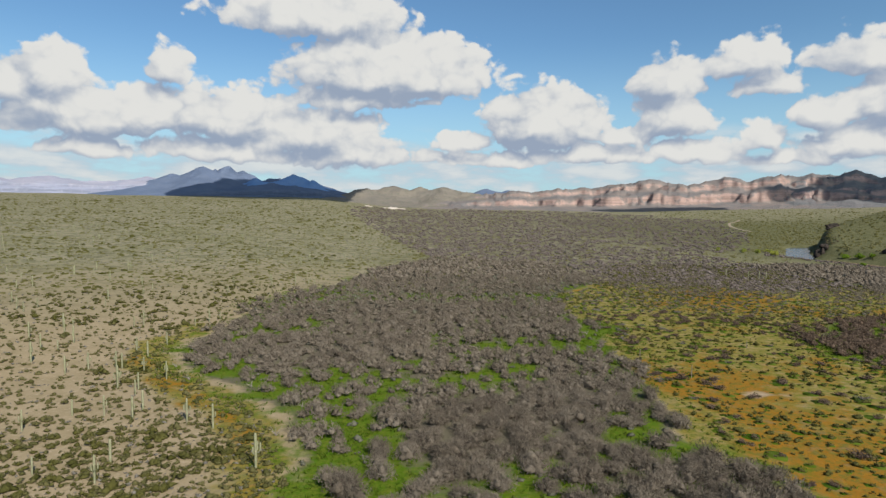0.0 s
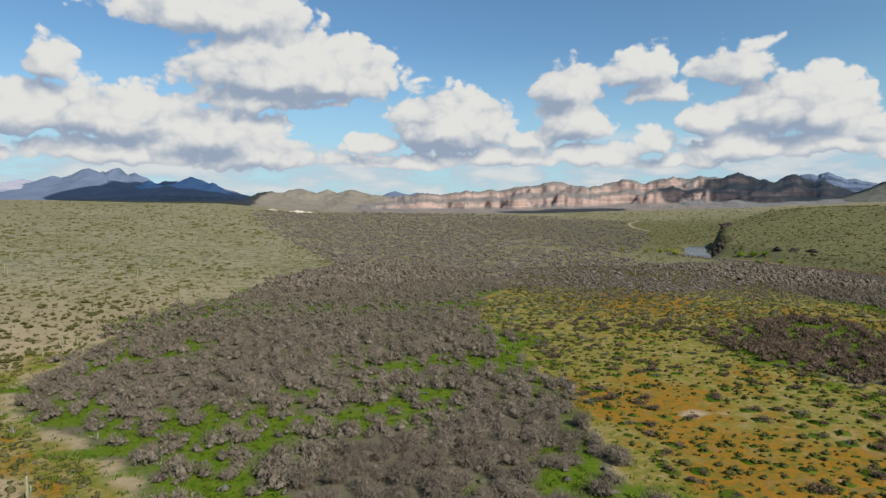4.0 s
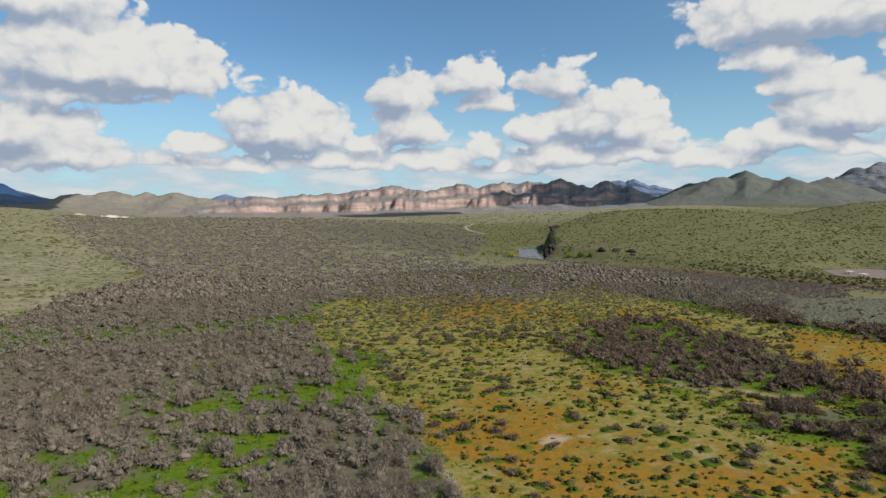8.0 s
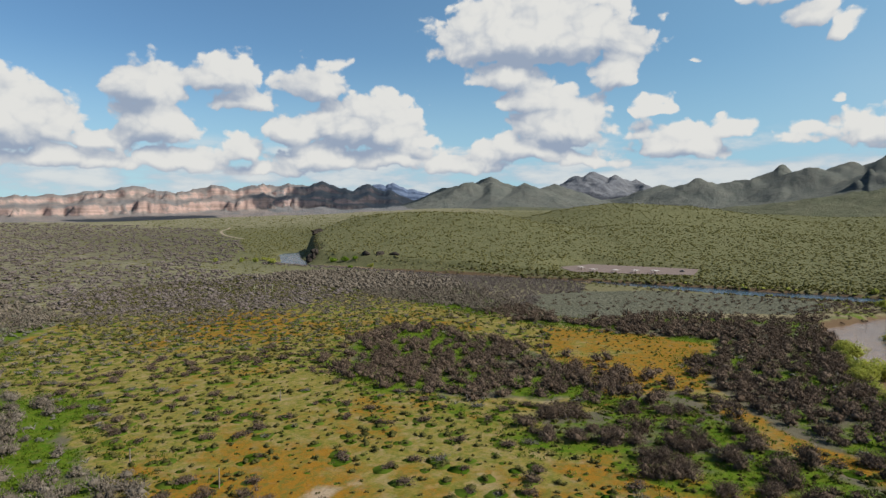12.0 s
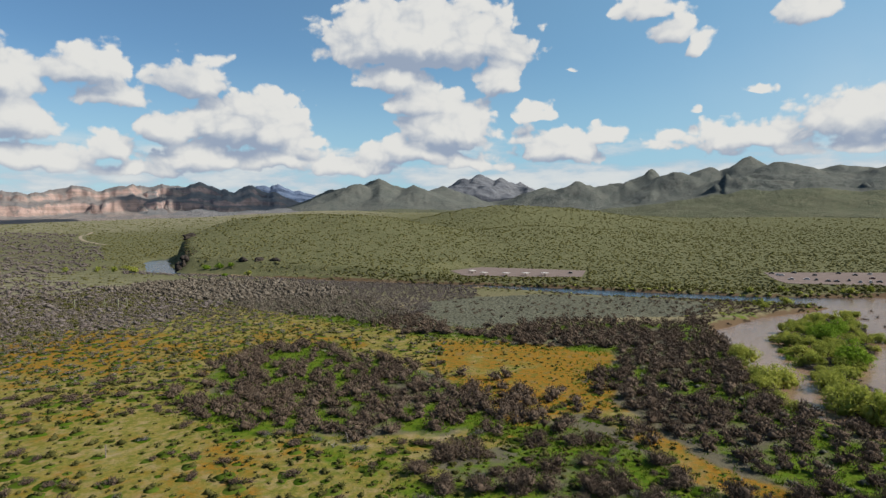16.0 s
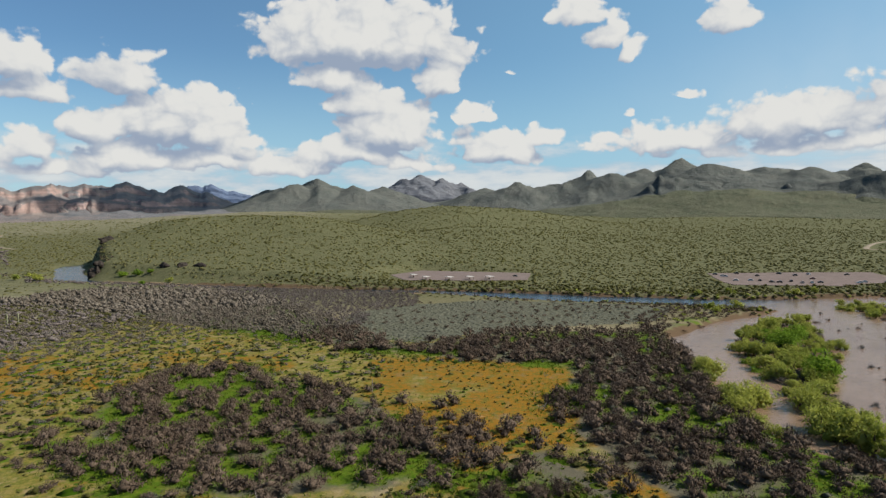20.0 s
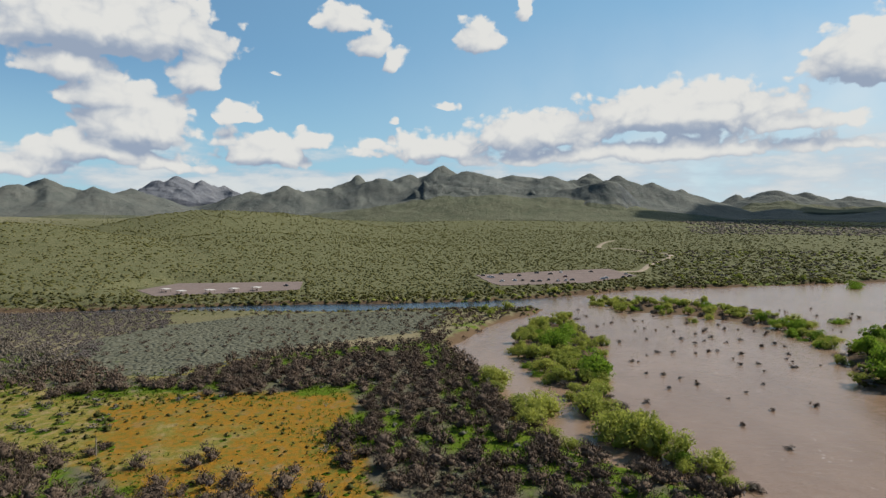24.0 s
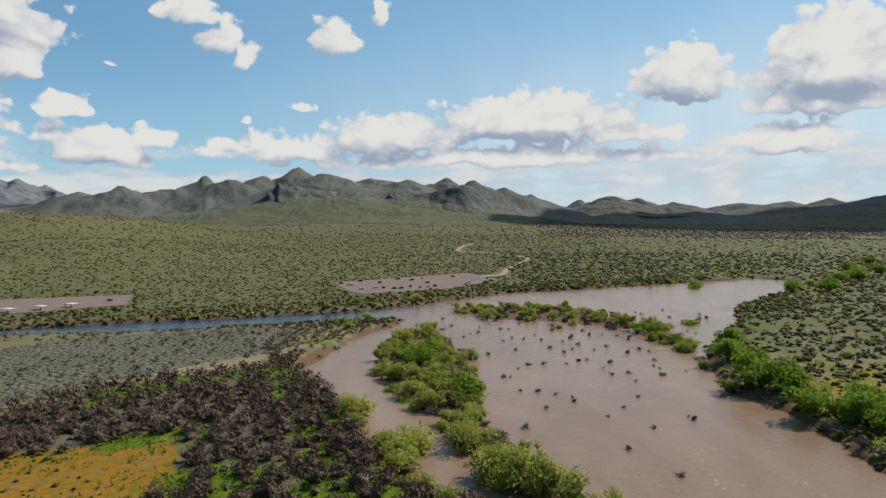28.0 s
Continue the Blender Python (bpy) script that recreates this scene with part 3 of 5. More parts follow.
# ---- the ground ----
def build_ground():
    az = np.radians(np.r_[np.arange(-180, -44, 4.0), np.arange(-44, 138, 0.45), np.arange(138, 179, 4.0), 180])
    r = np.r_[np.linspace(0, 60, 5), np.arange(63, 760, 3.6), 760 * (RIM / 760) ** np.linspace(0.004, 1, 135)]
    A, R = np.meshgrid(az, r)
    x, y = CENTRE[0] + R * np.sin(A), CENTRE[1] + R * np.cos(A)
    z = land(x, y)
    main, middle, river, valley = (depth_in(q, x, y) for q in (THICKET_MAIN, THICKET_MIDDLE, THICKET_RIVER, VALLEY))
    south = depth_in(THICKET_SOUTH, x, y) - 4
    dense = np.maximum.reduce([main, middle, river, south])
    wet = depth_in(WATER, x, y)
    west = smooth(-20, 25, -x - 40 + 0.12 * y - 40)
    open_ground = smooth(-30, 10, -dense) * smooth(-40, 10, -valley) * (R < 900)
    east = smooth(40, 95, x + 0.15 * (y - 150)) * smooth(570, 450, y) * smooth(-10, 10, -wet) * smooth(420, 330, x)
    meadow = 0.85 * east * open_ground + 0.9 * smooth(-30, -5, main) * smooth(8, -8, main) * (y < 300)
    bloom = east * open_ground * (0.50 + 0.65 * fbm(x, y, 55, 4, 21)) + 0.40 * smooth(-22, 6, depth_in(FIELD, x, y))
    bloom = bloom + 0.6 * smooth(-34, -8, main) * smooth(2, -10, main) * (x < 0) * (y < 240) + 0.3 * east * smooth(170, 120, y - 0.2 * x)
    edge = smooth(-16, -1, dense) * smooth(30, 6, dense)
    turf = edge * (0.40 + 0.6 * fbm(x, y, 25, 3, 26) + 0.2 * (x < 20)) + 0.85 * smooth(0, 16, dense) * (0.62 + 1.0 * fbm(x, y, 45, 3, 22)) + 0.55 * east * open_ground * (0.35 + fbm(x, y, 40, 3, 23)) * (1 - 0.7 * smooth(-15, 0, depth_in(FIELD, x, y)))
    turf = turf * smooth(700, 400, R) + 0.3 * (wet > -25) * (x > 250) * (y < 200) * (wet < -2)
    turf = turf + 0.35 * smooth(40, -20, y) * (wet < -2) * (x > 200) * smooth(900, 600, R)
    bare = 0.45 * smooth(0.1, 0.5, fbm(x, y, 50, 3, 24)) * (R < 500) * east + 0.42 * smooth(8, 2, np.hypot(x - 102 - 0.5 * (y - 196), (y - 196) * 1.3))
    litter = smooth(-4, 10, dense) * 1.0 + 0.55 * smooth(-10, 60, valley)
    dry = np.clip(smooth(300, 800, R) + 0.35 * smooth(250, 420, R) * (1 - east), 0, 1)
    dry = np.maximum(dry, smooth(240, 300, x) * smooth(70, 30, y))
    shore = smooth(-14, -1, wet) * smooth(640, 500, np.hypot(x - 300, y - 100))
    me = raw_mesh("ground", np.stack([x, y, z], -1).reshape(-1, 3), grid_faces(*x.shape), MAT["ground"],
                  {"lush": smooth(250, 480, x) * smooth(2600, 1500, y), "meadow": meadow, "bloom": bloom, "turf": turf, "bare": bare, "litter": litter, "dry": dry, "shore": shore, "flat": smooth(-8, 4, depth_in(WILLOW_FLAT, x, y)), "reedy": smooth(-14, 2, depth_in(REED_BANK, x, y))}, True)
    thing("ground", me, "sandy desert ground with grass and orange wildflowers", "ground", "structure")


def build_water():
    xs, ys = np.meshgrid(np.arange(180, 741, 8.0), np.arange(-280, 1021, 8.0))
    clear = smooth(-35, 30, (ys - 150) + 0.6 * (xs - 540))
    me = raw_mesh("river", np.stack([xs, ys, np.full(xs.shape, WATER_Z)], -1).reshape(-1, 3), grid_faces(*xs.shape), MAT["water"], {"clear": clear}, True)
    thing("water_river", me, "wide brown muddy river in flood, rippled", "river", "structure")


build_ground()
build_water()


# ---- mountains ----
def mountain(name, label, far, deep, peaks, mat, rough=0.12, cliff=0.0, seed=1, step=0.16, lean=0.7):
    """A range that rises out of the land from that distance. peaks: heading, height in degrees over the eye, fall in degrees of height a degree of heading."""
    a0 = min(p[0] - (p[1] + 0.6) / p[2] * 0.9 for p in peaks)
    a1 = max(p[0] + (p[1] + 0.6) / p[2] * 0.9 for p in peaks)
    step = step * 0.55 if cliff else step
    az = np.arange(max(a0, min(p[0] for p in peaks) - 9), min(a1, max(p[0] for p in peaks) + 9) + step, step)
    v = np.linspace(0, 1, 120 if cliff else 56)
    V, A = np.meshgrid(v, az)
    away = far + deep * V
    x, y = CENTRE[0] + away * np.sin(np.radians(A)), CENTRE[1] + away * np.cos(np.radians(A))
    base = land(x, y)
    if cliff:
        crest = np.full(A.shape, -3.0)
        wander = 0.3 * fbm(A * 60, V * 30, 110, 3, seed)
        for a, el, fall in peaks:
            d = np.abs(A + wander - a)
            crest = np.maximum(crest, el - fall * (np.sqrt(d * d + 0.04) - 0.2))
        ridge = lean + 0.10 * fbm(A * 70, 0 * A, 110, 4, seed + 3)
        top = 60 + (far + deep * ridge) * np.tan(np.radians(crest + 0.30 * (ridged(A * 60, 0 * A, 55, 4, seed + 6) - 0.75)))
        # spurs and ravines run down to the scree; two tiers of cliff stand over it
        spur = ridged(x, y, 420, 4, seed + 5) - 0.62
        g = V / ridge + 0.42 * spur * smooth(0.05, 0.3, V / ridge) * smooth(1.15, 0.8, V / ridge) + 0.10 * fbm(x, y, 150, 4, seed + 9)
        tiers = 0.44 * np.clip(g, 0, 1) ** 1.5 + cliff * (0.6 * smooth(0.44, 0.50, g) + 0.4 * smooth(0.74, 0.80, g)) + (0.56 - cliff) * np.clip(g, 0, 1) ** 0.9
        body = np.clip(tiers * (1 - 0.85 * np.clip((V - ridge) / (1 - ridge), 0, 1)), 0, 1)
        z = base + np.maximum(top - base, -60) * body * (1 + rough * fbm(x, y, 90, 4, seed + 12) * smooth(0.02, 0.3, body) * smooth(1.0, 0.7, body)) - 4
    else:
        # cones round the peaks, worn into spurs
        height = np.zeros(A.shape)
        wx, wy = x + 90 * fbm(x, y, 300, 4, seed), y + 90 * fbm(x, y, 300, 4, seed + 1)
        for i, (a, el, fall) in enumerate(peaks):
            rr = far + deep * (lean + 0.07 * math.sin(i * 2.4 + seed))
            px, py = CENTRE[0] + rr * math.sin(radians(a)), CENTRE[1] + rr * math.cos(radians(a))
            foot = float(land(px, py))
            tall = 60 + rr * math.tan(radians(el)) - foot
            if tall <= 0:
                continue
            d = np.hypot(wx - px - 90 * float(fbm(px, py, 300, 4, seed)), wy - py - 90 * float(fbm(px, py, 300, 4, seed + 1)))
            reach = tall / fall * 0.95
            cone = tall * np.clip(1 - np.sqrt(d * d + (0.012 * reach) ** 2) / reach + 0.012, 0, 1.05) ** 1.4
            height = np.maximum(height, cone)
        # the ridge that ties the peaks together
        line = sorted(peaks)
        crest = np.interp(A + 0.25 * fbm(x, y, 260, 3, seed + 2), [p[0] for p in line], [p[1] for p in line]) - 0.42
        ends = smooth(line[0][0] - 5, line[0][0], A) * smooth(line[-1][0] + 5, line[-1][0], A)
        mid_away = far + deep * lean
        wall = np.maximum(60 + mid_away * np.tan(np.radians(crest)) - base, 0) * ends
        off = np.abs(away - mid_away + 200 * fbm(x, y, 420, 4, seed + 4))
        tent = wall * np.clip(1 - off / (wall / 0.36 + 1), 0, 1) ** 1.25
        height = np.maximum(height, tent)
        most = max(1.0, float(height.max()))
        gully = 0.65 * (ridged(x, y, 330, 4, seed + 5) - 0.68) + 0.35 * (ridged(x, y, 95, 4, seed + 15) - 0.68)
        k = height / most
        height = height * (1 + rough * 4.6 * gully * (1 - 0.85 * smooth(0.45, 1.0, k)) + 0.05 * fbm(x, y, 130, 4, seed + 7))
        z = base + height - 5 * (height < 3) - 90 * (V == 0)
    def sheet(piece, k0, k1, mat):
        grid = np.stack([x, y, z], -1)[:, k0:k1]
        return raw_mesh(piece, grid.reshape(-1, 3), grid_faces(*grid.shape[:2])[:, ::-1], MAT[mat], None, True)

    root, foot = thing(name, None, label, "mountain"), int(V.shape[1] * (0.3 if cliff else 0.36))
    part("foot_slope", sheet("foot_slope", 0, foot + 1, "bajada" if mat == "green_rock" else mat), root, "scrub-covered gravel slope" if mat == "green_rock" else "")
    part("crest", sheet("crest", foot, V.shape[1], mat), root)


# the farthest ranges get their haze from tinted rock
mountain("far_ridge", "far mountain ridge, pale lilac haze in its colour", 4300, 500, [(-40, 2.3, 0.10), (-33, 2.0, 0.10), (-26, 2.2, 0.16)], "lilac_haze_rock", 0.1, 0, 11)
mountain("four_peaked_mountain", "mountain with four blunt peaks, blue haze in its colour", 3900, 860,
         [(-21.7, 3.12, 0.30), (-20.7, 3.0, 0.9), (-19.6, 3.28, 0.7), (-18.4, 3.0, 0.4), (-24, 2.45, 0.24), (-15.5, 2.2, 0.12), (-12, 1.9, 0.16)], "blue_haze_rock", 0.10, 0, 12)
mountain("dark_blue_hill", "hill under cloud shade, deep blue haze in its colour", 3500, 1100, [(-14.1, 2.66, 0.36), (-17.4, 2.3, 0.36), (-12.4, 2.2, 0.5), (-20, 1.3, 0.3)], "deep_haze_rock", 0.10, 0, 13)
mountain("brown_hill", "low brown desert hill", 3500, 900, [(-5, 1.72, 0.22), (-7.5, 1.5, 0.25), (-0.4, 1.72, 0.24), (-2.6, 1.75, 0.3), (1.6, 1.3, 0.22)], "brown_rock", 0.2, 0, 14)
mountain("small_blue_ridge", "small far ridge, blue haze in its colour", 4400, 380, [(3.6, 1.6, 0.25), (5.6, 1.45, 0.2)], "blue_haze_rock", 0.1, 0, 15)
mountain("white_bluff", "pale eroded bluff at the valley edge", 3200, 260, [(-5.2, -0.12, 0.3), (-6.0, -0.15, 0.5), (-4.3, -0.2, 0.5), (-7.6, 0.05, 0.8)], "white_rock", 0.1, 0.5, 29)
mountain("red_cliff_range", "long pinkish red cliff range with scree foot", 3300, 1200,
         [(6.5, 1.45, 0.10), (10, 1.62, 0.12), (12.2, 1.78, 0.16), (15.6, 2.2, 0.22), (18.2, 2.58, 0.26), (20.5, 2.1, 0.3), (24.2, 2.66, 0.26), (28.5, 2.85, 0.2),
          (30.5, 2.86, 0.3)], "red_rock", 0.16, 0.5, 16)
mountain("shaded_mountain", "blue grey craggy mountain in cloud shade", 3400, 1200,
         [(33.4, 3.02, 0.4), (31.5, 2.9, 0.3), (35.5, 2.5, 0.25), (37.6, 2.85, 0.45), (39.6, 2.3, 0.4)], "pink_rock", 0.16, 0.36, 17)
mountain("far_mesa", "far mesa with notched top, pale blue haze in its colour", 4550, 220, [(39.7, 2.95, 0.5), (38.6, 2.85, 0.5), (41.6, 2.4, 0.35), (43, 2.0, 0.4)], "blue_haze_rock", 0.12, 0.3, 18)
mountain("hazy_twin_mountain", "twin peaked mountain, grey haze in its colour", 4250, 500, [(57.9, 3.82, 0.42), (56.4, 3.5, 0.35), (59.8, 3.45, 0.4), (61.6, 3.1, 0.5)], "haze_rock", 0.2, 0, 19)
mountain("long_green_hill", "grey green desert mountain with rounded top", 2900, 1500,
         [(48.7, 3.46, 0.32), (45.5, 2.75, 0.32), (51.8, 2.85, 0.25), (54.5, 2.8, 0.3), (47, 3.0, 0.4)], "green_rock", 0.13, 0, 20)
mountain("desert_range", "grey green desert mountain range with pointed peaks", 2700, 1900,
         [(80.5, 4.68, 0.42), (83.0, 4.1, 0.22), (77.6, 3.9, 0.3), (72.8, 3.96, 0.75), (74.6, 3.5, 0.3), (70, 3.1, 0.3), (66.7, 3.05, 0.35), (63.5, 2.6, 0.25), (87, 3.6, 0.16),
          (90, 3.5, 0.2), (93.6, 3.85, 0.5), (95.6, 3.4, 0.36), (98.6, 2.6, 0.3), (101, 2.0, 0.25)], "green_rock", 0.09, 0, 21)
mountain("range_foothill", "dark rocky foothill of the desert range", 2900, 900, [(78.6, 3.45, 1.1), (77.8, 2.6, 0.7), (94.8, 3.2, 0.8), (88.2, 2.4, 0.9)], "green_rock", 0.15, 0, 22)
mountain("low_far_hill", "low grey hill far across the plain", 3900, 860,
         [(108.4, 1.75, 0.28), (105.5, 1.6, 0.3), (110.5, 1.6, 0.3), (113.5, 1.0, 0.12), (118.5, 0.95, 0.12), (124.9, 1.2, 0.25), (122, 0.95, 0.15), (127, 1.0, 0.2)], "green_rock", 0.16, 0, 23)
mountain("shaded_hill", "dark hill under cloud shade", 2900, 1500, [(129.4, 1.4, 0.16), (134, 1.7, 0.14), (126, 0.7, 0.12), (116, 0.2, 0.10), (109, 0.3, 0.14)], "green_rock", 0.14, 0, 24)


# ---- the clouds whose shade lies on the far land ----
def shading_cloud(heading, away, wide, deep, high, seed):
    """A heaped cloud, out of sight overhead, whose shade falls round that place."""
    x, y = CENTRE[0] + away * math.sin(radians(heading)), CENTRE[1] + away * math.cos(radians(heading))
    at = Vector((x, y, 40)) + sun_way * (high / sun_way.z)
    rings, sides = 14, 72
    rho, g = np.meshgrid(np.linspace(0, 1, rings), np.arange(sides) * math.tau / sides, indexing="ij")
    edge = 1 + 0.45 * fbm(np.cos(g) * 100, np.sin(g) * 100, 75, 4, seed)
    u, v = rho * edge * np.cos(g), rho * edge * np.sin(g)
    h = radians(heading)
    px, py = wide * u * math.cos(h) + deep * v * math.sin(h), -wide * u * math.sin(h) + deep * v * math.cos(h)
    dome = np.sqrt(np.clip(1 - rho ** 2, 0, 1)) * deep * 0.45 * (1 + 0.5 * fbm(px, py, deep * 0.6, 4, seed + 1))
    base = -0.05 * deep * (1 - rho ** 2)
    verts = np.concatenate([np.stack([px, py, dome], -1).reshape(-1, 3), np.stack([px, py, base], -1).reshape(-1, 3)])
    i = np.arange(rings - 1)[:, None] * sides
    j, k = np.arange(sides)[None, :], (np.arange(sides)[None, :] + 1) % sides
    up = np.stack([i + j, i + sides + j, i + sides + k, i + k], -1).reshape(-1, 4)
    ob = thing("cumulus_cloud", raw_mesh("cumulus_cloud", verts, np.concatenate([up, up[:, ::-1] + rings * sides]), MAT["cloud"], None, True), "heaped white fair-weather cloud over the far desert", "cloud", "", "clouds over the desert")
    ob.matrix_world = Matrix.Translation(at)


shading_cloud(-16.0, 4050, 560, 520, 1500, 3)
shading_cloud(19.5, 3420, 300, 120, 1500, 5)
shading_cloud(36.5, 4080, 520, 400, 2000, 7)
shading_cloud(27.0, 3900, 120, 110, 2000, 9)
shading_cloud(122.0, 3350, 1300, 900, 2500, 11)
shading_cloud(104.0, 3150, 420, 260, 2500, 13)


# ---- plants ----
def ball(sides):
    """A small faceted ball of radius 1: 8 or 20 triangles."""
    if sides == 8:
        v = np.array([(1, 0, 0), (0, 1, 0), (-1, 0, 0), (0, -1, 0), (0, 0, 1), (0, 0, -1)], float)
        return v, np.array([(i, (i + 1) % 4, 4) for i in range(4)] + [((i + 1) % 4, i, 5) for i in range(4)])
    g = np.arange(5) * math.tau / 5
    h, w = 1 / math.sqrt(5), 2 / math.sqrt(5)
    v = np.concatenate([[(0, 0, 1)], np.stack([w * np.cos(g), w * np.sin(g), 0 * g + h], 1), np.stack([w * np.cos(g + math.pi / 5), w * np.sin(g + math.pi / 5), 0 * g - h], 1), [(0, 0, -1)]])
    f = []
    for i in range(5):
        k = (i + 1) % 5
        f += [(0, 1 + i, 1 + k), (1 + i, 6 + i, 1 + k), (1 + k, 6 + i, 6 + k), (11, 6 + k, 6 + i)]
    return v, np.array(f)


def crown_shape(n, gen, length, width, flat=0.62, hollow=0.6, core=0.72, lumps=7, sides=8, plates=0.65, spread=0.32):
    """A lumpy domed crown of radius 1: dim inner masses and n slim twigs or leaf sprays that lie on them and stick out of them."""
    at = gen.normal(size=(lumps, 3)) * [spread, spread, 0.2] + [0, 0, 0.42]
    size = gen.uniform(0.42, 0.66, lumps)
    pick = gen.integers(0, lumps, n)
    way = gen.normal(size=(n, 3))
    way[:, 2] = np.where(way[:, 2] < -0.4, -way[:, 2], way[:, 2])
    way /= np.linalg.norm(way, axis=1)[:, None]
    p = at[pick] + way * (size[pick] * gen.uniform(hollow, 1.08, n))[:, None]
    p[:, 2] = np.abs(p[:, 2]) + 0.04
    wide = 1.0 / max(0.7, np.percentile(np.hypot(p[:, 0], p[:, 1]), 94))
    high = flat / max(0.5, np.percentile(p[:, 2], 96))
    away = p - [0, 0, 0.1]
    out = way * 0.65 + 0.5 * away / np.linalg.norm(away, axis=1)[:, None]
    lying = gen.random(n) < plates
    d = np.where(lying[:, None], gen.normal(size=(n, 3)) + [0, 0, 0.3], out + gen.normal(size=(n, 3)) * 0.45 + [0, 0, 0.3])
    d /= np.linalg.norm(d, axis=1)[:, None]
    s = np.cross(d, out + gen.normal(size=(n, 3)) * 0.4)
    s /= np.linalg.norm(s, axis=1)[:, None]
    l, w = (length * gen.uniform(0.6, 1.4, n))[:, None], (width * gen.uniform(0.6, 1.4, n))[:, None]
    c = p * [wide, wide, high]
    v = np.stack([c - d * l * 0.5 - s * w * 0.5, c - d * l * 0.5 + s * w * 0.5, c + d * l * 0.5], 1).reshape(-1, 3)
    f = np.arange(n * 3).reshape(-1, 3)
    if core:
        bv, bf = ball(sides)
        inner = at[:, None] + bv[None] * (size * core)[:, None, None] * (1 + 0.25 * gen.normal(size=(lumps, len(bv), 1)))
        inner = inner.reshape(-1, 3) * [wide, wide, high]
        f = np.concatenate([f, (bf[None] + (np.arange(lumps) * len(bv))[:, None, None]).reshape(-1, 3) + len(v)])
        v = np.concatenate([v, inner])
    v[:, 2] = np.maximum(v[:, 2], -0.02)
    return v, f


def tufts(n, gen, length, width, flat=0.62):
    """n loose blades or stalks that stand in a dome of radius 1."""
    return crown_shape(n, gen, length, width, flat, 0.3, 0, 7, 8, 0.15)


def mound(gen, ring=4, flat=0.75, size=1.0):
    """A rough low dome: the body of a dense bush."""
    g0, g1 = np.arange(ring) * math.tau / ring, (np.arange(ring) + 0.5) * math.tau / ring
    r0, r1 = gen.uniform(0.75, 1.1, ring), gen.uniform(0.55, 0.95, ring)
    low = np.stack([np.cos(g0) * r0, np.sin(g0) * r0, np.zeros(ring)], 1)
    mid = np.stack([np.cos(g1) * r1, np.sin(g1) * r1, gen.uniform(0.4, 0.75, ring) * flat], 1)
    v = np.concatenate([low, mid, [[gen.uniform(-0.25, 0.25), gen.uniform(-0.25, 0.25), gen.uniform(0.85, 1.1) * flat]]]) * size
    f = []
    for i in range(ring):
        k = (i + 1) % ring
        f += [(i, k, ring + i), (k, ring + k, ring + i), (ring + i, ring + k, 2 * ring)]
    return v, np.array(f)


def limb_mesh(name, gen, mat, height=0.5, limbs=6, thick=0.05):
    """A short forked trunk with tapered limbs."""
    verts, faces = [], []
    sides = 4

    def stick(a, b, ra, rb):
        a, b = np.array(a), np.array(b)
        d = (b - a) / np.linalg.norm(b - a)
        s = np.cross(d, [0.3, 0.9, 0.1])
        s /= np.linalg.norm(s)
        t = np.cross(d, s)
        k = len(verts)
        for base, r in ((a, ra), (b, rb)):
            for q in range(sides):
                g = q * math.tau / sides
                verts.append(base + r * (s * math.cos(g) + t * math.sin(g)))
        for q in range(sides):
            faces.append((k + q, k + (q + 1) % sides, k + sides + (q + 1) % sides, k + sides + q))
    for i in range(limbs):
        g = i * math.tau / limbs + gen.uniform(-0.4, 0.4)
        reach = gen.uniform(0.25, 0.6)
        mid = (0.35 * reach * math.cos(g), 0.35 * reach * math.sin(g), height * 0.45)
        tip = (reach * math.cos(g), reach * math.sin(g), height * gen.uniform(0.8, 1.1))
        stick((0.02 * math.cos(g), 0.02 * math.sin(g), -0.03), mid, thick, thick * 0.7)
        stick(mid, tip, thick * 0.7, thick * 0.25)
    return raw_mesh(name, verts, faces, mat)


def scattered(name, label, category, templates, x, y, size, mat, gen, sink=0.05, tall=None):
    """Many plants in one mesh of kind stuff."""
    z = land(x, y)
    pick = gen.integers(0, len(templates), len(x))
    turn = gen.uniform(0, math.tau, len(x))
    tall = size if tall is None else tall
    all_v, all_f, all_t, base = [], [], [], 0
    for k, (tv, tf) in enumerate(templates):
        w = np.nonzero(pick == k)[0]
        if not len(w):
            continue
        c, s = np.cos(turn[w])[:, None], np.sin(turn[w])[:, None]
        v = np.empty((len(w), len(tv), 3), np.float32)
        v[:, :, 0] = (tv[:, 0] * c - tv[:, 1] * s) * size[w, None] + x[w, None]
        v[:, :, 1] = (tv[:, 0] * s + tv[:, 1] * c) * size[w, None] + y[w, None]
        v[:, :, 2] = tv[:, 2] * tall[w, None] + z[w, None] - sink * size[w, None]
        f = tf[None] + (np.arange(len(w)) * len(tv))[:, None, None] + base
        all_v.append(v.reshape(-1, 3))
        all_f.append(f.reshape(-1, tf.shape[1]))
        all_t.append(np.repeat(gen.random(len(w)), len(tv)))
        base += len(w) * len(tv)
    me = raw_mesh(name, np.concatenate(all_v), np.concatenate(all_f), mat, {"tone": np.concatenate(all_t)})
    return thing(name, me, label, category, "stuff")


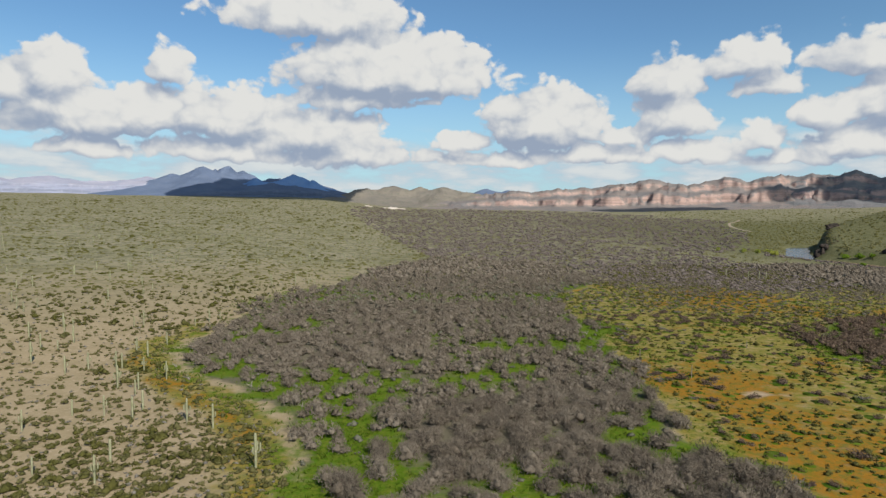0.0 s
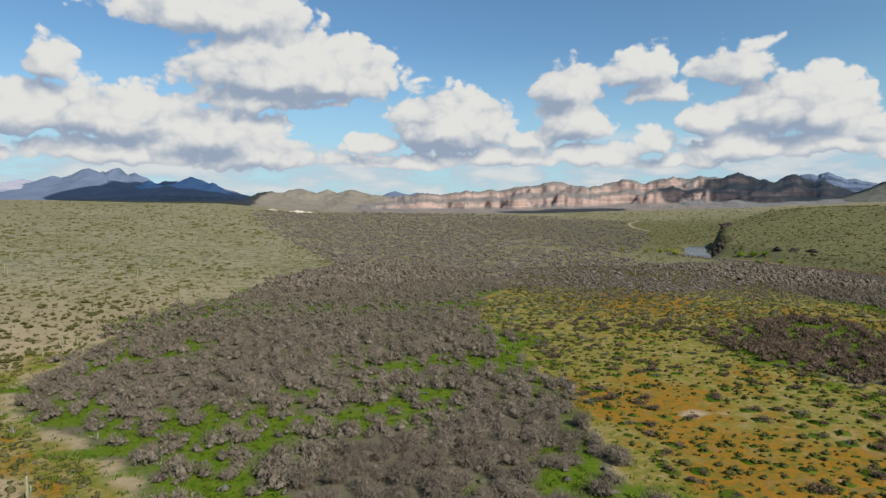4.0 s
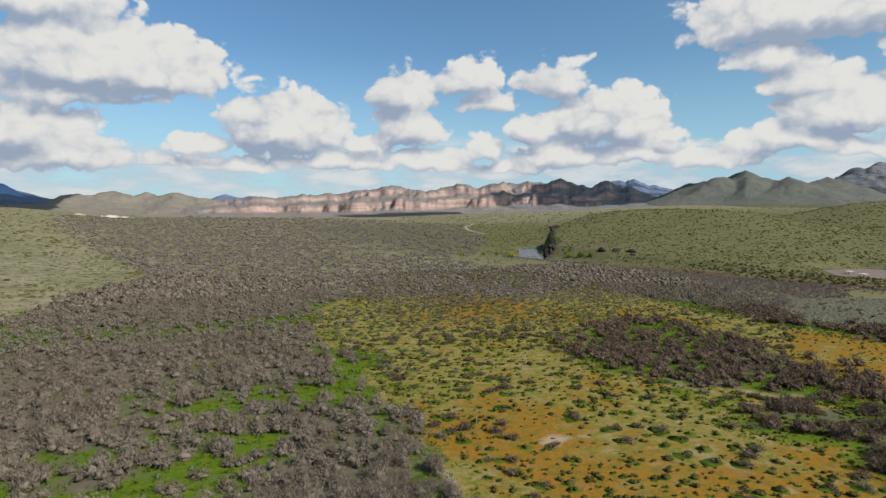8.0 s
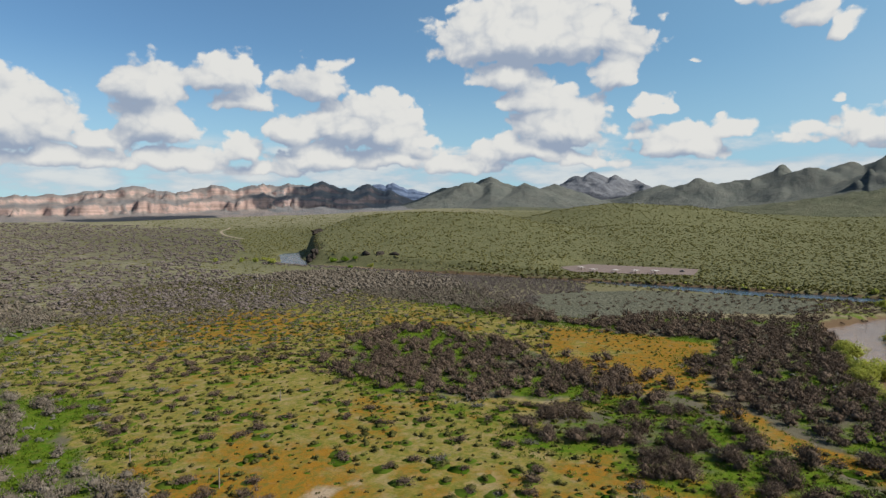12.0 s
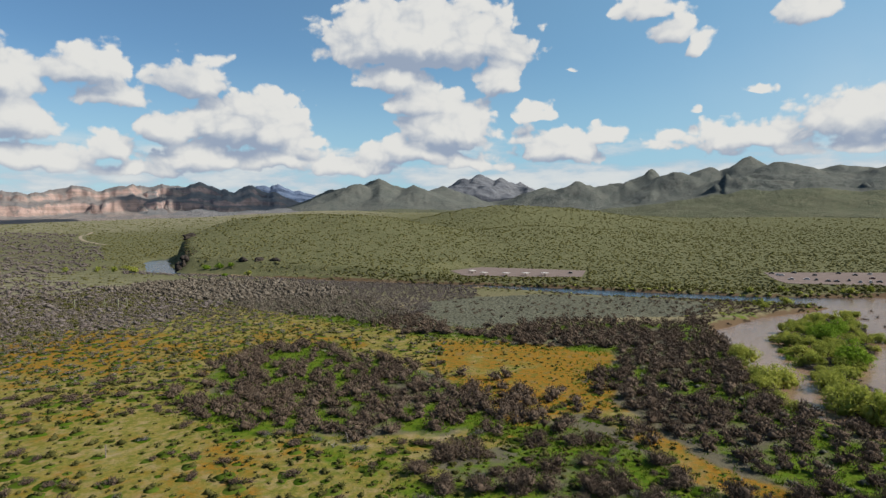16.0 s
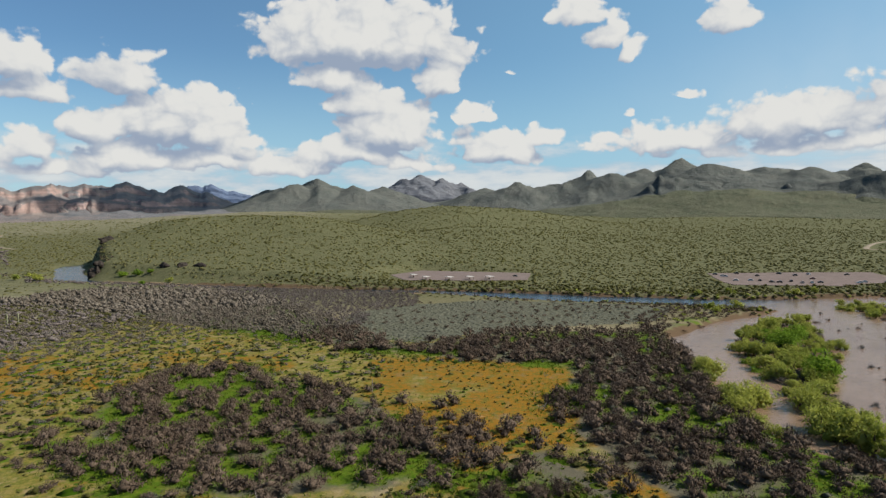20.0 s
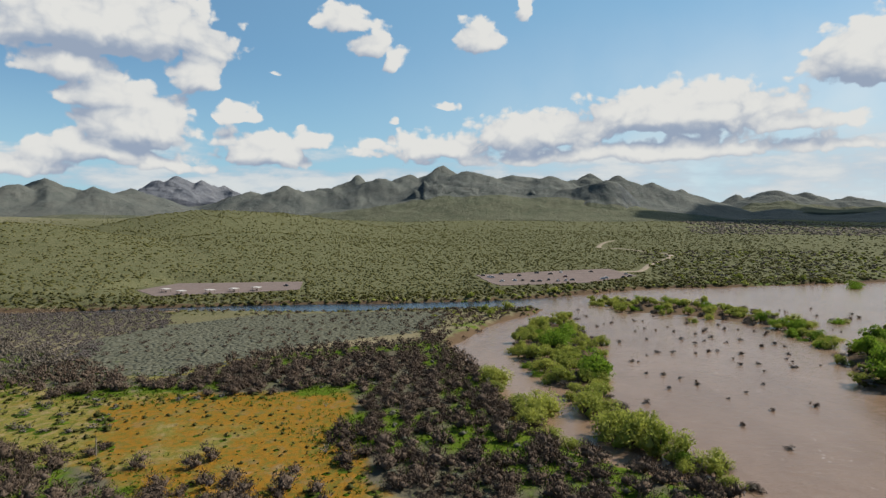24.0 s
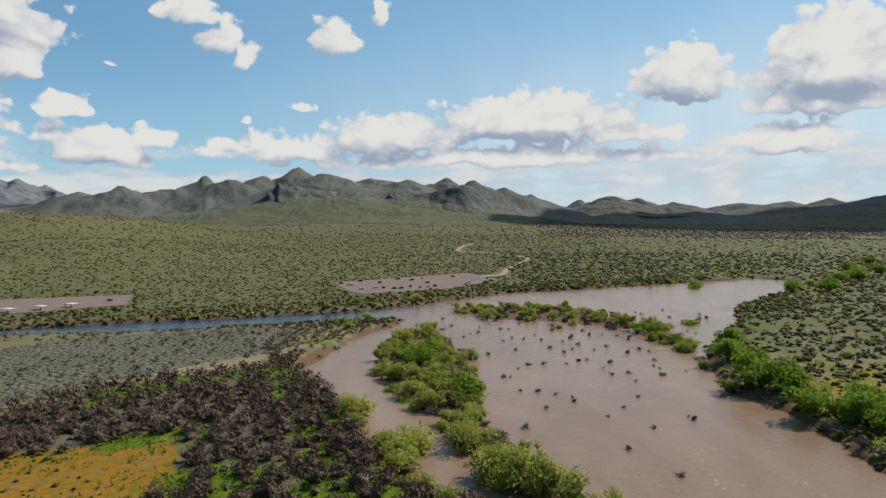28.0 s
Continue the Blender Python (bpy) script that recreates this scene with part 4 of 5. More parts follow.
def jittered(poly, gap, gen, margin=0.0, chance=None, ragged=5.0):
    """Places about gap apart inside a polygon."""
    xs, ys = [p[0] for p in poly], [p[1] for p in poly]
    gx, gy = np.meshgrid(np.arange(min(xs), max(xs), gap), np.arange(min(ys), max(ys), gap))
    x, y = gx.ravel() + gen.uniform(-0.5, 0.5, gx.size) * gap, gy.ravel() + gen.uniform(-0.5, 0.5, gx.size) * gap
    d = depth_in(poly, x, y) + ragged * 2 * fbm(x, y, 34, 3, 31)
    keep = (d > margin) & (depth_in(WATER, x, y) < -1)
    if chance is not None:
        keep &= gen.random(len(x)) < chance(x, y, d)
    return x[keep], y[keep]


gen = np.random.default_rng(11)
TWIGS_FINE = [crown_shape(1500, gen, 0.17, 0.024, 0.62, 0.6, 0.5, 6, 8, 0.6) for _ in range(8)]
TWIGS_BUSH = [crown_shape(440, gen, 0.28, 0.036, 0.62, 0.5, 0.4, 5, 8, 0.3) for _ in range(5)]
TWIGS_MID = [crown_shape(250, gen, 0.22, 0.052, 0.62, 0.65, 0.55, 4, 8, 0.65) for _ in range(8)]
TWIGS_HALF = [crown_shape(62, gen, 0.28, 0.080, 0.62, 0.6, 0.45, 3, 8, 0.6) for _ in range(8)]
TWIGS_FAR = [crown_shape(13, gen, 0.42, 0.14, 0.62, 0.75, 0.8, 2, 8, 0.5) for _ in range(8)]
SHRUB = [crown_shape(11, gen, 0.46, 0.17, 0.68, 0.7, 0.9, 2, 8, 0.6, 0.35) for _ in range(8)]
SHRUB_FAR = [mound(gen, 4, 0.55) for _ in range(9)]

TREE_CROWNS = [raw_mesh("crown", *t, MAT["mesquite"], {"tone": np.zeros(len(t[0]))}) for t in TWIGS_FINE]
BACKLIT_CROWNS = [raw_mesh("crown", *t, MAT["backlit_mesquite"], {"tone": np.zeros(len(t[0]))}) for t in TWIGS_FINE]
BUSH_CROWNS = [raw_mesh("crown", *t, MAT["backlit_mesquite"], {"tone": np.zeros(len(t[0]))}) for t in TWIGS_BUSH]
TREE_TRUNKS = [limb_mesh("trunk", gen, MAT["bark"]) for _ in range(4)]


def plant(name, crown, trunk, label, category, x, y, size, tall, group, gen):
    root = thing(name, None, label, category, "", group)
    root.matrix_world = Matrix.LocRotScale((x, y, float(land(x, y)) - 0.03 * size), Euler((0, 0, gen.uniform(0, 6.28))), (size, size, tall))
    part("trunk", trunk, root)
    part("crown", crown, root)
    return root


def thickets():
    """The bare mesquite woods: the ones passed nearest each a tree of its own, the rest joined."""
    x1, y1 = jittered(THICKET_MAIN, 5.3, gen, 1.0, lambda x, y, d: (0.97 - 0.5 * smooth(0.12, 0.4, fbm(x, y, 45, 3, 22))) * (0.4 + 0.6 * smooth(0, 16, d)), 11.0)
    x2, y2 = jittered(THICKET_MIDDLE, 5.2, gen, -16.0, lambda x, y, d: (0.12 + 0.83 * smooth(-10, 12, d)) * (0.4 + 0.6 * smooth(-0.35, 0.0, fbm(x, y, 30, 3, 57))), 13.0)
    x3, y3 = jittered(THICKET_RIVER, 5.1, gen, 0.0, lambda x, y, d: 0.97 - 0.6 * smooth(0.1, 0.4, fbm(x, y, 45, 3, 22)) * (x < 330), 6.0)
    x4, y4 = jittered(THICKET_SOUTH, 5.6, gen, -6, lambda x, y, d: 0.36 + 0.5 * fbm(x, y, 30, 3, 58), 6.0)
    x, y = np.r_[x1, x2, x3, x4], np.r_[y1, y2, y3, y4]
    # woods seen towards the sun take the twigs with painted shade
    backlit = (np.arange(len(x)) >= len(x1)) & (y < 335)
    near = np.minimum(np.hypot(x - 5, y - 20), np.minimum(np.hypot(x - 62, y - 105), np.hypot(x - 120, y - 132)))
    seen = (y > 95) & (y < 330)
    order = np.argsort(np.where(seen, near, 1e6))
    for i in order[:300]:
        k = gen.uniform(2.6, 4.6)
        plant("mesquite_tree", (BACKLIT_CROWNS if backlit[i] else TREE_CROWNS)[gen.integers(8)], TREE_TRUNKS[gen.integers(4)],
              "bare reddish-brown mesquite tree with twiggy crown, darkened as if back-lit" if backlit[i] else "bare purple-brown mesquite tree with twiggy domed crown", "tree",
              x[i], y[i], k, k * gen.uniform(1.15, 1.7), "mesquite trees of the thicket", gen)
    rest = order[300:]
    d = near[rest]
    for lo, hi, kit, s in ((0, 260, TWIGS_MID, 1.0), (260, 400, TWIGS_HALF, 1.0), (400, 9000, TWIGS_FAR, 1.05)):
        for dark, mat, words in ((False, "mesquite", "dense thicket of bare purple-brown mesquite"), (True, "backlit_mesquite", "dense thicket of reddish-brown mesquite, darkened as if back-lit")):
            w = rest[(d >= lo) & (d < hi) & (backlit[rest] == dark)]
            if not len(w):
                continue
            k = gen.uniform(2.3, 4.4, len(w)) * s
            scattered("mesquite_thicket", words, "thicket", kit, x[w], y[w], k, MAT[mat], gen, 0.05, k * gen.uniform(1.15, 1.7, len(w)))


def far_cover(name, label, mat, n, r0, r1, a0, a1, size, keep, kit=None, grow=0.0008):
    """Scrub with even cover in the view: thinner and larger with distance."""
    az = np.radians(gen.uniform(a0, a1, n))
    r = r0 * (r1 / r0) ** gen.random(n)
    x, y = CENTRE[0] + r * np.sin(az), CENTRE[1] + r * np.cos(az)
    ok = keep(x, y, r) & (depth_in(WATER, x, y) < -2) & (np.maximum(depth_in(LOT_NEAR, x, y), depth_in(LOT_FAR, x, y)) < -3)
    ok &= np.minimum(near_line(ROAD_PLAIN, x, y), near_line(ROAD_VALLEY, x, y)) > 9
    x, y, r = x[ok], y[ok], r[ok]
    k = (0.35 + 0.65 * gen.random(len(x)) ** 2.0) * 1.55 * size * (1 + grow * r)
    near = r < 430
    if kit is None and near.sum() > 30:
        scattered("near_" + name, label, "scrub", SHRUB, x[near], y[near], k[near], mat, gen)
        x, y, k = x[~near], y[~near], k[~near]
    return scattered(name, label, "scrub", kit or SHRUB_FAR, x, y, k, mat, gen)


def outside(*polys):
    return lambda x, y: np.maximum.reduce([depth_in(p, x, y) for p in polys])


def wide_scrub():
    thick = outside(THICKET_MAIN, THICKET_MIDDLE, THICKET_RIVER, WILLOW_FLAT)
    val = outside(VALLEY)
    far_cover("valley_mesquite", "brown mesquite woods on the valley floor", MAT["valley_brush"], 15000, 430, 3600, -12, 34, 2.0,
              lambda x, y, r: (val(x, y) > 0) & (thick(x, y) < 0) & (fbm(x, y, 160, 3, 41) > -0.5), TWIGS_FAR, 0.0009)
    far_cover("valley_scrub", "olive scrub between the valley woods", MAT["olive_lightened"], 5000, 430, 3600, -12, 34, 1.3,
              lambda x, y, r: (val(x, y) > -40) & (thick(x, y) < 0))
    far_cover("west_slope_scrub", "olive desert scrub on the gravel slope", MAT["olive_lightened"], 24000, 110, 3600, -60, 12, 0.85,
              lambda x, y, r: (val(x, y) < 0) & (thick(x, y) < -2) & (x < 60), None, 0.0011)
    far_cover("west_slope_brush", "grey brush on the gravel slope", MAT["grey_brush"], 6000, 110, 2500, -60, 5, 0.55,
              lambda x, y, r: (val(x, y) < 0) & (thick(x, y) < -4) & (x < 60))
    far_cover("east_slope_scrub", "olive desert scrub on the hills and plain", MAT["olive_lightened"], 26000, 480, 3400, 18, 136, 1.05,
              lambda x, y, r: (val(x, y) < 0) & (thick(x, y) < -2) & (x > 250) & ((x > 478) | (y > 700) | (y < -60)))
    far_cover("hill_scrub", "yellow olive scrub covering the hills", MAT["olive_lightened"], 20000, 560, 1900, 22, 105, 1.1,
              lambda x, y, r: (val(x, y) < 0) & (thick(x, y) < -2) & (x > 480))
    far_cover("paloverde_scrub", "dark olive paloverde bushes on the hills", MAT["olive"], 10000, 480, 3000, 18, 136, 1.35,
              lambda x, y, r: (val(x, y) < 0) & (thick(x, y) < -2) & (x > 560))
    far_cover("west_paloverde", "dark olive paloverde bushes on the gravel slope", MAT["olive"], 9000, 130, 2800, -60, 8, 1.25,
              lambda x, y, r: (val(x, y) < 0) & (thick(x, y) < -4) & (x < 60) & (fbm(x, y, 90, 3, 43) > -0.1), None, 0.0013)
    # river-plain trees, made dense to stand in for the dark cloud-shade band
    far_cover("plain_woods", "trees far down the river plain, thickened to darken the cloud-shaded band", MAT["mesquite"], 5000, 1700, 3600, 100, 136, 2.2,
              lambda x, y, r: fbm(x, y, 500, 3, 44) > -0.25)


thickets()
wide_scrub()


# ---- meadow plants ----
MEADOW = [(78, 60), (74, 200), (78, 300), (76, 415), (130, 500), (240, 490), (318, 480), (306, 340), (305, 230), (262, 182), (215, 140), (195, 60)]
MEADOW_SHRUBS = [raw_mesh("shrub", *t, MAT["olive"], {"tone": np.zeros(len(t[0]))}) for t in (crown_shape(90, gen, 0.30, 0.085, 0.75, 0.7, 0.8, 3, 20, 0.6, 0.35) for _ in range(6))]


def meadow_plants():
    busy = outside(THICKET_MIDDLE, THICKET_MAIN, THICKET_RIVER)
    x, y = jittered(MEADOW, 2.9, gen, -6, lambda x, y, d: 0.56 + 0.6 * fbm(x, y, 40, 3, 51))
    ok = busy(x, y) < 2
    x, y = x[ok], y[ok]
    bare = depth_in(FIELD, x, y) > 0
    size = (0.4 + 0.75 * gen.random(len(x)) ** 2.2) * np.where(bare, 0.95, 1.6) * (1 + 0.35 * fbm(x, y, 30, 2, 52))
    order = np.argsort(np.hypot(x - 110, y - 165))
    for i in order[:260]:
        ob = thing("desert_shrub", MEADOW_SHRUBS[gen.integers(6)], "small dark olive desert shrub in the flower meadow", "shrub", "", "shrubs of the flower meadow")
        ob.matrix_world = Matrix.LocRotScale((x[i], y[i], float(land(x[i], y[i]))), Euler((0, 0, gen.uniform(0, 6.28))), (size[i], size[i], size[i] * 0.9))
    w = order[260:]
    scattered("meadow_scrub", "small olive shrubs dotted over the flower meadow", "scrub", SHRUB, x[w], y[w], size[w], MAT["olive"], gen)
    w = order[:2600]
    cover = gen.random(len(w)) < 0.3
    scattered("shrub_grass", "fresh green grass round the meadow shrubs", "grass", [mound(gen, 6, 0.16) for _ in range(6)], x[w][cover] - 0.3, y[w][cover] + 0.3, size[w][cover] * gen.uniform(1.1, 2.0, cover.sum()), MAT["grass"], gen)
    # larger bare bushes standing by themselves
    x, y = jittered(MEADOW, 6.6, gen, -4, lambda x, y, d: (0.5 + 0.6 * fbm(x, y, 60, 3, 53)) * (0.64 + 0.5 * smooth(220, 320, y)) + 0.3 * smooth(280, 420, y))
    ok = (busy(x, y) < -1) & (depth_in(FIELD, x, y) < 2)
    x, y = x[ok], y[ok]
    order = np.argsort(np.hypot(x - 110, y - 165))
    scattered("bush_grass", "bright green grass round the meadow bushes", "grass", [mound(gen, 7, 0.10) for _ in range(6)], x - 0.6, y + 0.8, gen.uniform(1.8, 4.0, len(x)), MAT["grass"], gen)
    w = order[270:]
    grey = w[::3]
    w = np.setdiff1d(w, grey)
    scattered("far_meadow_brush", "bare brown bushes at the meadow's far side", "scrub", TWIGS_HALF, x[w], y[w], gen.uniform(1.4, 2.8, len(w)), MAT["mesquite"], gen)
    scattered("far_meadow_grey_brush", "silver-grey bushes at the meadow's far side", "scrub", TWIGS_HALF, x[grey], y[grey], gen.uniform(1.2, 2.5, len(grey)), MAT["grey_brush"], gen)
    for a, b in zip(x[order[:270]], y[order[:270]]):
        k = gen.uniform(1.5, 3.1)
        if gen.random() < 0.8:
            plant("bare_bush", BUSH_CROWNS[gen.integers(5)], TREE_TRUNKS[gen.integers(4)], "low bare brown bush in the flower meadow", "bush", a, b, k, k * gen.uniform(0.8, 1.1), "bushes of the meadow", gen)
        else:
            plant("grey_bush", GREY_CROWNS[gen.integers(3)], TREE_TRUNKS[gen.integers(4)], "dead silver-grey bush in the flower meadow", "bush", a, b, k * 0.9, k * 0.8, "bushes of the meadow", gen)


GREY_CROWNS = [raw_mesh("crown", *tufts(360, gen, 0.36, 0.036), MAT["grey_brush"], {"tone": np.zeros(1080)}) for _ in range(3)]
meadow_plants()


def low_cover(name, label, category, poly, gap, s0, s1, mat, kit, margin=0.0, chance=None):
    x, y = jittered(poly, gap, gen, margin, chance)
    return scattered(name, label, category, kit, x, y, gen.uniform(s0, s1, len(x)), mat, gen)


LOW = [mound(gen, 5, 0.11) for _ in range(8)]
REEDS = [tufts(26, gen, 0.9, 0.10, 1.0) for _ in range(4)]
low_cover("arrowweed_flat", "pale grey-green arrowweed on the river flat", "scrub", WILLOW_FLAT, 2.5, 1.3, 2.2, MAT["sage"], LOW, -6)
low_cover("flat_brush", "brown brush dotted on the river flat", "scrub", WILLOW_FLAT, 8.0, 1.4, 3.0, MAT["backlit_mesquite"], TWIGS_HALF, -12, lambda x, y, d: 0.5 + 0.8 * fbm(x, y, 50, 2, 55))
low_cover("reed_bank", "strip of dry tan reeds along the channel", "reeds", REED_BANK, 2.3, 1.3, 2.2, MAT["reed"], REEDS, -4)
RIVER_GAP = [(345, 332), (372, 380), (405, 440), (440, 560), (436, 690), (452, 600), (470, 520), (486, 447), (494, 385), (440, 350), (396, 362)]
low_cover("channel_brush", "pinkish brown brush beside the channel", "scrub", RIVER_GAP, 3.9, 1.8, 3.2, MAT["valley_brush"], TWIGS_HALF, -7)
BEND_BANK = [(398, 182), (440, 176), (475, 160), (524, 134), (522, 178), (506, 200), (450, 196)]
low_cover("bend_brush", "brown brush on the bank of the bend", "scrub", BEND_BANK, 4.4, 1.6, 2.8, MAT["backlit_mesquite"], TWIGS_HALF, -3)
low_cover("bend_willows", "yellow-green willow scrub on the bank of the bend", "scrub", BEND_BANK, 11.0, 1.6, 2.6, MAT["willow"], TWIGS_HALF, -3)
GAP_GREEN = [(140, 505), (230, 470), (318, 470), (320, 640), (250, 640), (150, 600)]
low_cover("mixed_scrub", "mixed olive scrub beyond the meadow", "scrub", GAP_GREEN, 4.6, 1.2, 2.4, MAT["olive"], SHRUB, -6)
MEADOW_FAR = [(130, 500), (150, 430), (300, 400), (318, 480), (240, 520)]
low_cover("gap_brush", "bare brown brush between the woods", "scrub", GAP_GREEN, 6.0, 1.8, 3.4, MAT["mesquite"], TWIGS_HALF, -8)
low_cover("mixed_brush", "bare brown brush beyond the meadow", "scrub", MEADOW_FAR, 6.5, 1.8, 3.2, MAT["mesquite"], TWIGS_HALF, -8)
WOODS_FAR = [(-108, 330), (-90, 438), (-68, 553), (-16, 700), (120, 640), (135, 498), (81, 414), (60, 345)]
low_cover("far_woods_green", "grey-green bushes among the far mesquite", "scrub", WOODS_FAR, 7.5, 1.6, 2.8, MAT["sage"], SHRUB, 0, lambda x, y, d: 0.7 + 0.6 * fbm(x, y, 60, 3, 59))
low_cover("far_woods_olive", "olive bushes among the far mesquite", "scrub", WOODS_FAR, 8.0, 1.6, 2.8, MAT["olive_lightened"], SHRUB, 0, lambda x, y, d: 0.6 - 0.6 * fbm(x, y, 60, 3, 59))
thicket_all = outside(THICKET_MAIN, THICKET_RIVER, THICKET_MIDDLE)
low_cover("thicket_green", "green brush among the bare mesquite", "scrub", THICKET_MAIN, 9.0, 0.9, 1.8, MAT["sage"], SHRUB, 2, lambda x, y, d: 0.5 + 0.5 * fbm(x, y, 45, 3, 22))
low_cover("river_thicket_green", "grey-green brush among the bare mesquite", "scrub", THICKET_RIVER, 9.0, 1.0, 2.0, MAT["sage"], SHRUB, 2)


def grass_tufts():
    """Tall grass along the edges and gaps of the woods."""
    n = 60000
    x, y = gen.uniform(-130, 340, n), gen.uniform(90, 420, n)
    dense = np.maximum.reduce([depth_in(p, x, y) for p in (THICKET_MAIN, THICKET_MIDDLE, THICKET_RIVER, THICKET_SOUTH)])
    lush = smooth(-18, -3, dense) * (0.25 + 0.75 * smooth(-0.1, 0.3, fbm(x, y, 25, 3, 26))) * smooth(40, 4, dense) + 0.6 * smooth(2, 14, dense) * smooth(-0.05, 0.3, fbm(x, y, 45, 3, 22))
    ok = (gen.random(n) < lush * 0.8) & (depth_in(WATER, x, y) < -1)
    x, y = x[ok], y[ok]
    scattered("tall_grass", "bright green spring grass in tufts", "grass", GRASS, x, y, gen.uniform(0.5, 1.2, len(x)), MAT["grass"], gen)


def dead_trees():
    """Bleached dead trees and fallen limbs at the edges of the woods."""
    kinds = [limb_mesh("dead_tree", gen, MAT["dead_wood"], h, 7, 0.022) for h in (0.5, 0.75, 0.35, 0.6)]
    n = 0
    while n < 40:
        a, b = gen.uniform(-100, 300), gen.uniform(110, 330)
        d = float(np.max(thicket_all(np.array([a]), np.array([b]))))
        if -6 < d < 12:
            ob = thing("dead_tree", kinds[gen.integers(4)], "bleached bare dead tree at the thicket's edge", "tree", "", "dead trees of the thicket")
            k = gen.uniform(2.4, 4.4)
            ob.matrix_world = Matrix.LocRotScale((a, b, float(land(a, b))), Euler((gen.uniform(-0.5, 0.5), gen.uniform(-0.5, 0.5), gen.uniform(0, 6.28))), (k, k, k))
            n += 1


dead_trees()
GRASS = [tufts(7, gen, 0.8, 0.28, 0.6) for _ in range(6)]
grass_tufts()


def along_water(name, label, x0, x1, y0, y1, d0, d1, gap, s0, s1, mat, kit, chance=1.0):
    box = [(x0, y0), (x1, y0), (x1, y1), (x0, y1)]
    x, y = jittered(box, gap, gen, -99)
    d = depth_in(WATER, x, y)
    isle = np.maximum(depth_in(ISLAND_NEAR, x, y), depth_in(ISLAND_FAR, x, y))
    ok = (d < -d0) & (d > -d1) & (isle < 0) & (gen.random(len(x)) < chance)
    ok &= np.maximum(depth_in(LOT_NEAR, x, y), depth_in(LOT_FAR, x, y)) < -2
    if ok.sum():
        scattered(name, label, "scrub", kit, x[ok], y[ok], gen.uniform(s0, s1, ok.sum()), mat, gen)


along_water("bank_scrub", "dark olive scrub along the far river bank", 505, 760, -150, 560, 2, 42, 5.0, 1.4, 2.8, MAT["olive"], SHRUB, 0.8)
along_water("bank_brush", "bare brown brush along the far river bank", 500, 760, -150, 900, 1, 30, 8.0, 1.4, 2.6, MAT["backlit_mesquite"], TWIGS_HALF, 0.6)
along_water("bank_willow_scrub", "yellow-green willow scrub at the water's edge", 500, 720, -140, 330, 1, 14, 7.0, 1.6, 3.0, MAT["willow"], SHRUB, 0.35)
along_water("corner_brush", "bare brown brush on the near bank of the bend", 375, 445, 640, 960, 1, 28, 6.0, 1.8, 3.2, MAT["valley_brush"], TWIGS_FAR, 0.85)
along_water("flat_edge_brush", "bare brush along the channel's near bank", 400, 525, 130, 460, 2, 16, 6.0, 1.6, 2.8, MAT["backlit_mesquite"], TWIGS_HALF, 0.7)


def south_bank():
    az = np.radians(gen.uniform(92, 140, 8000))
    r = 230 * (1100 / 230) ** gen.random(8000)
    x, y = CENTRE[0] + r * np.sin(az), CENTRE[1] + r * np.cos(az)
    d = depth_in(WATER, x, y)
    ok = (d < 3) & (y < 40) & (land(x, y) > WATER_Z - 0.3)
    x, y, r = x[ok], y[ok], r[ok]
    pick = gen.random(len(x))
    for lo, hi, name, label, mat, kit, s in ((0, 0.5, "south_bank_scrub", "olive scrub on the flooded bank", "olive", SHRUB, 1.5), (0.5, 0.72, "south_bank_green", "green shrubs on the flooded bank", "willow", SHRUB, 1.4),
                                             (0.72, 0.92, "south_bank_brush", "bare brown brush on the flooded bank", "mesquite", TWIGS_FAR, 1.9), (0.92, 1, "south_bank_grey", "grey brush on the flooded bank", "grey_brush", TWIGS_FAR, 1.5)):
        w = (pick >= lo) & (pick < hi)
        scattered(name, label, "scrub", kit, x[w], y[w], gen.uniform(0.7, 1.4, w.sum()) * s * (1 + 0.0008 * r[w]), MAT[mat], gen)


south_bank()

# ---- river trees ----
def leaf_crown(mat, n, length, width, flat, hollow):
    t = crown_shape(n, gen, length, width, flat, hollow, 0.5, 9, 8, 0.75, 0.42)
    return raw_mesh("crown", t[0] + np.array([0, 0, 0.18]), t[1], MAT[mat], {"tone": np.zeros(len(t[0]))})


COTTONWOOD_CROWNS = [leaf_crown("cottonwood", 1200, 0.13, 0.085, 1.0, 0.75) for _ in range(5)]
WILLOW_CROWNS = [leaf_crown("willow", 1100, 0.15, 0.055, 1.05, 0.6) for _ in range(5)]
TALL_TRUNKS = [limb_mesh("trunk", gen, MAT["bark"], 0.95, 6, 0.05) for _ in range(4)]


def cottonwood(x, y, k):
    plant("cottonwood_tree", COTTONWOOD_CROWNS[gen.integers(5)], TALL_TRUNKS[gen.integers(4)], "bright green leafy cottonwood tree by the river", "tree", x, y, k * 1.12, k * gen.uniform(0.95, 1.2), "cottonwoods of the river", gen)


def willow(x, y, k):
    plant("willow_tree", WILLOW_CROWNS[gen.integers(5)], TALL_TRUNKS[gen.integers(4)], "yellow-green willow tree leafing out by the river", "tree", x, y, k * 1.15, k * gen.uniform(0.9, 1.2), "willows of the river", gen)


def bare_tree(x, y, k):
    plant("river_bush", TREE_CROWNS[gen.integers(8)], TREE_TRUNKS[gen.integers(4)], "bare brown bush standing in flood water", "bush", x, y, k, k * 1.1, "bushes in the flood", gen)


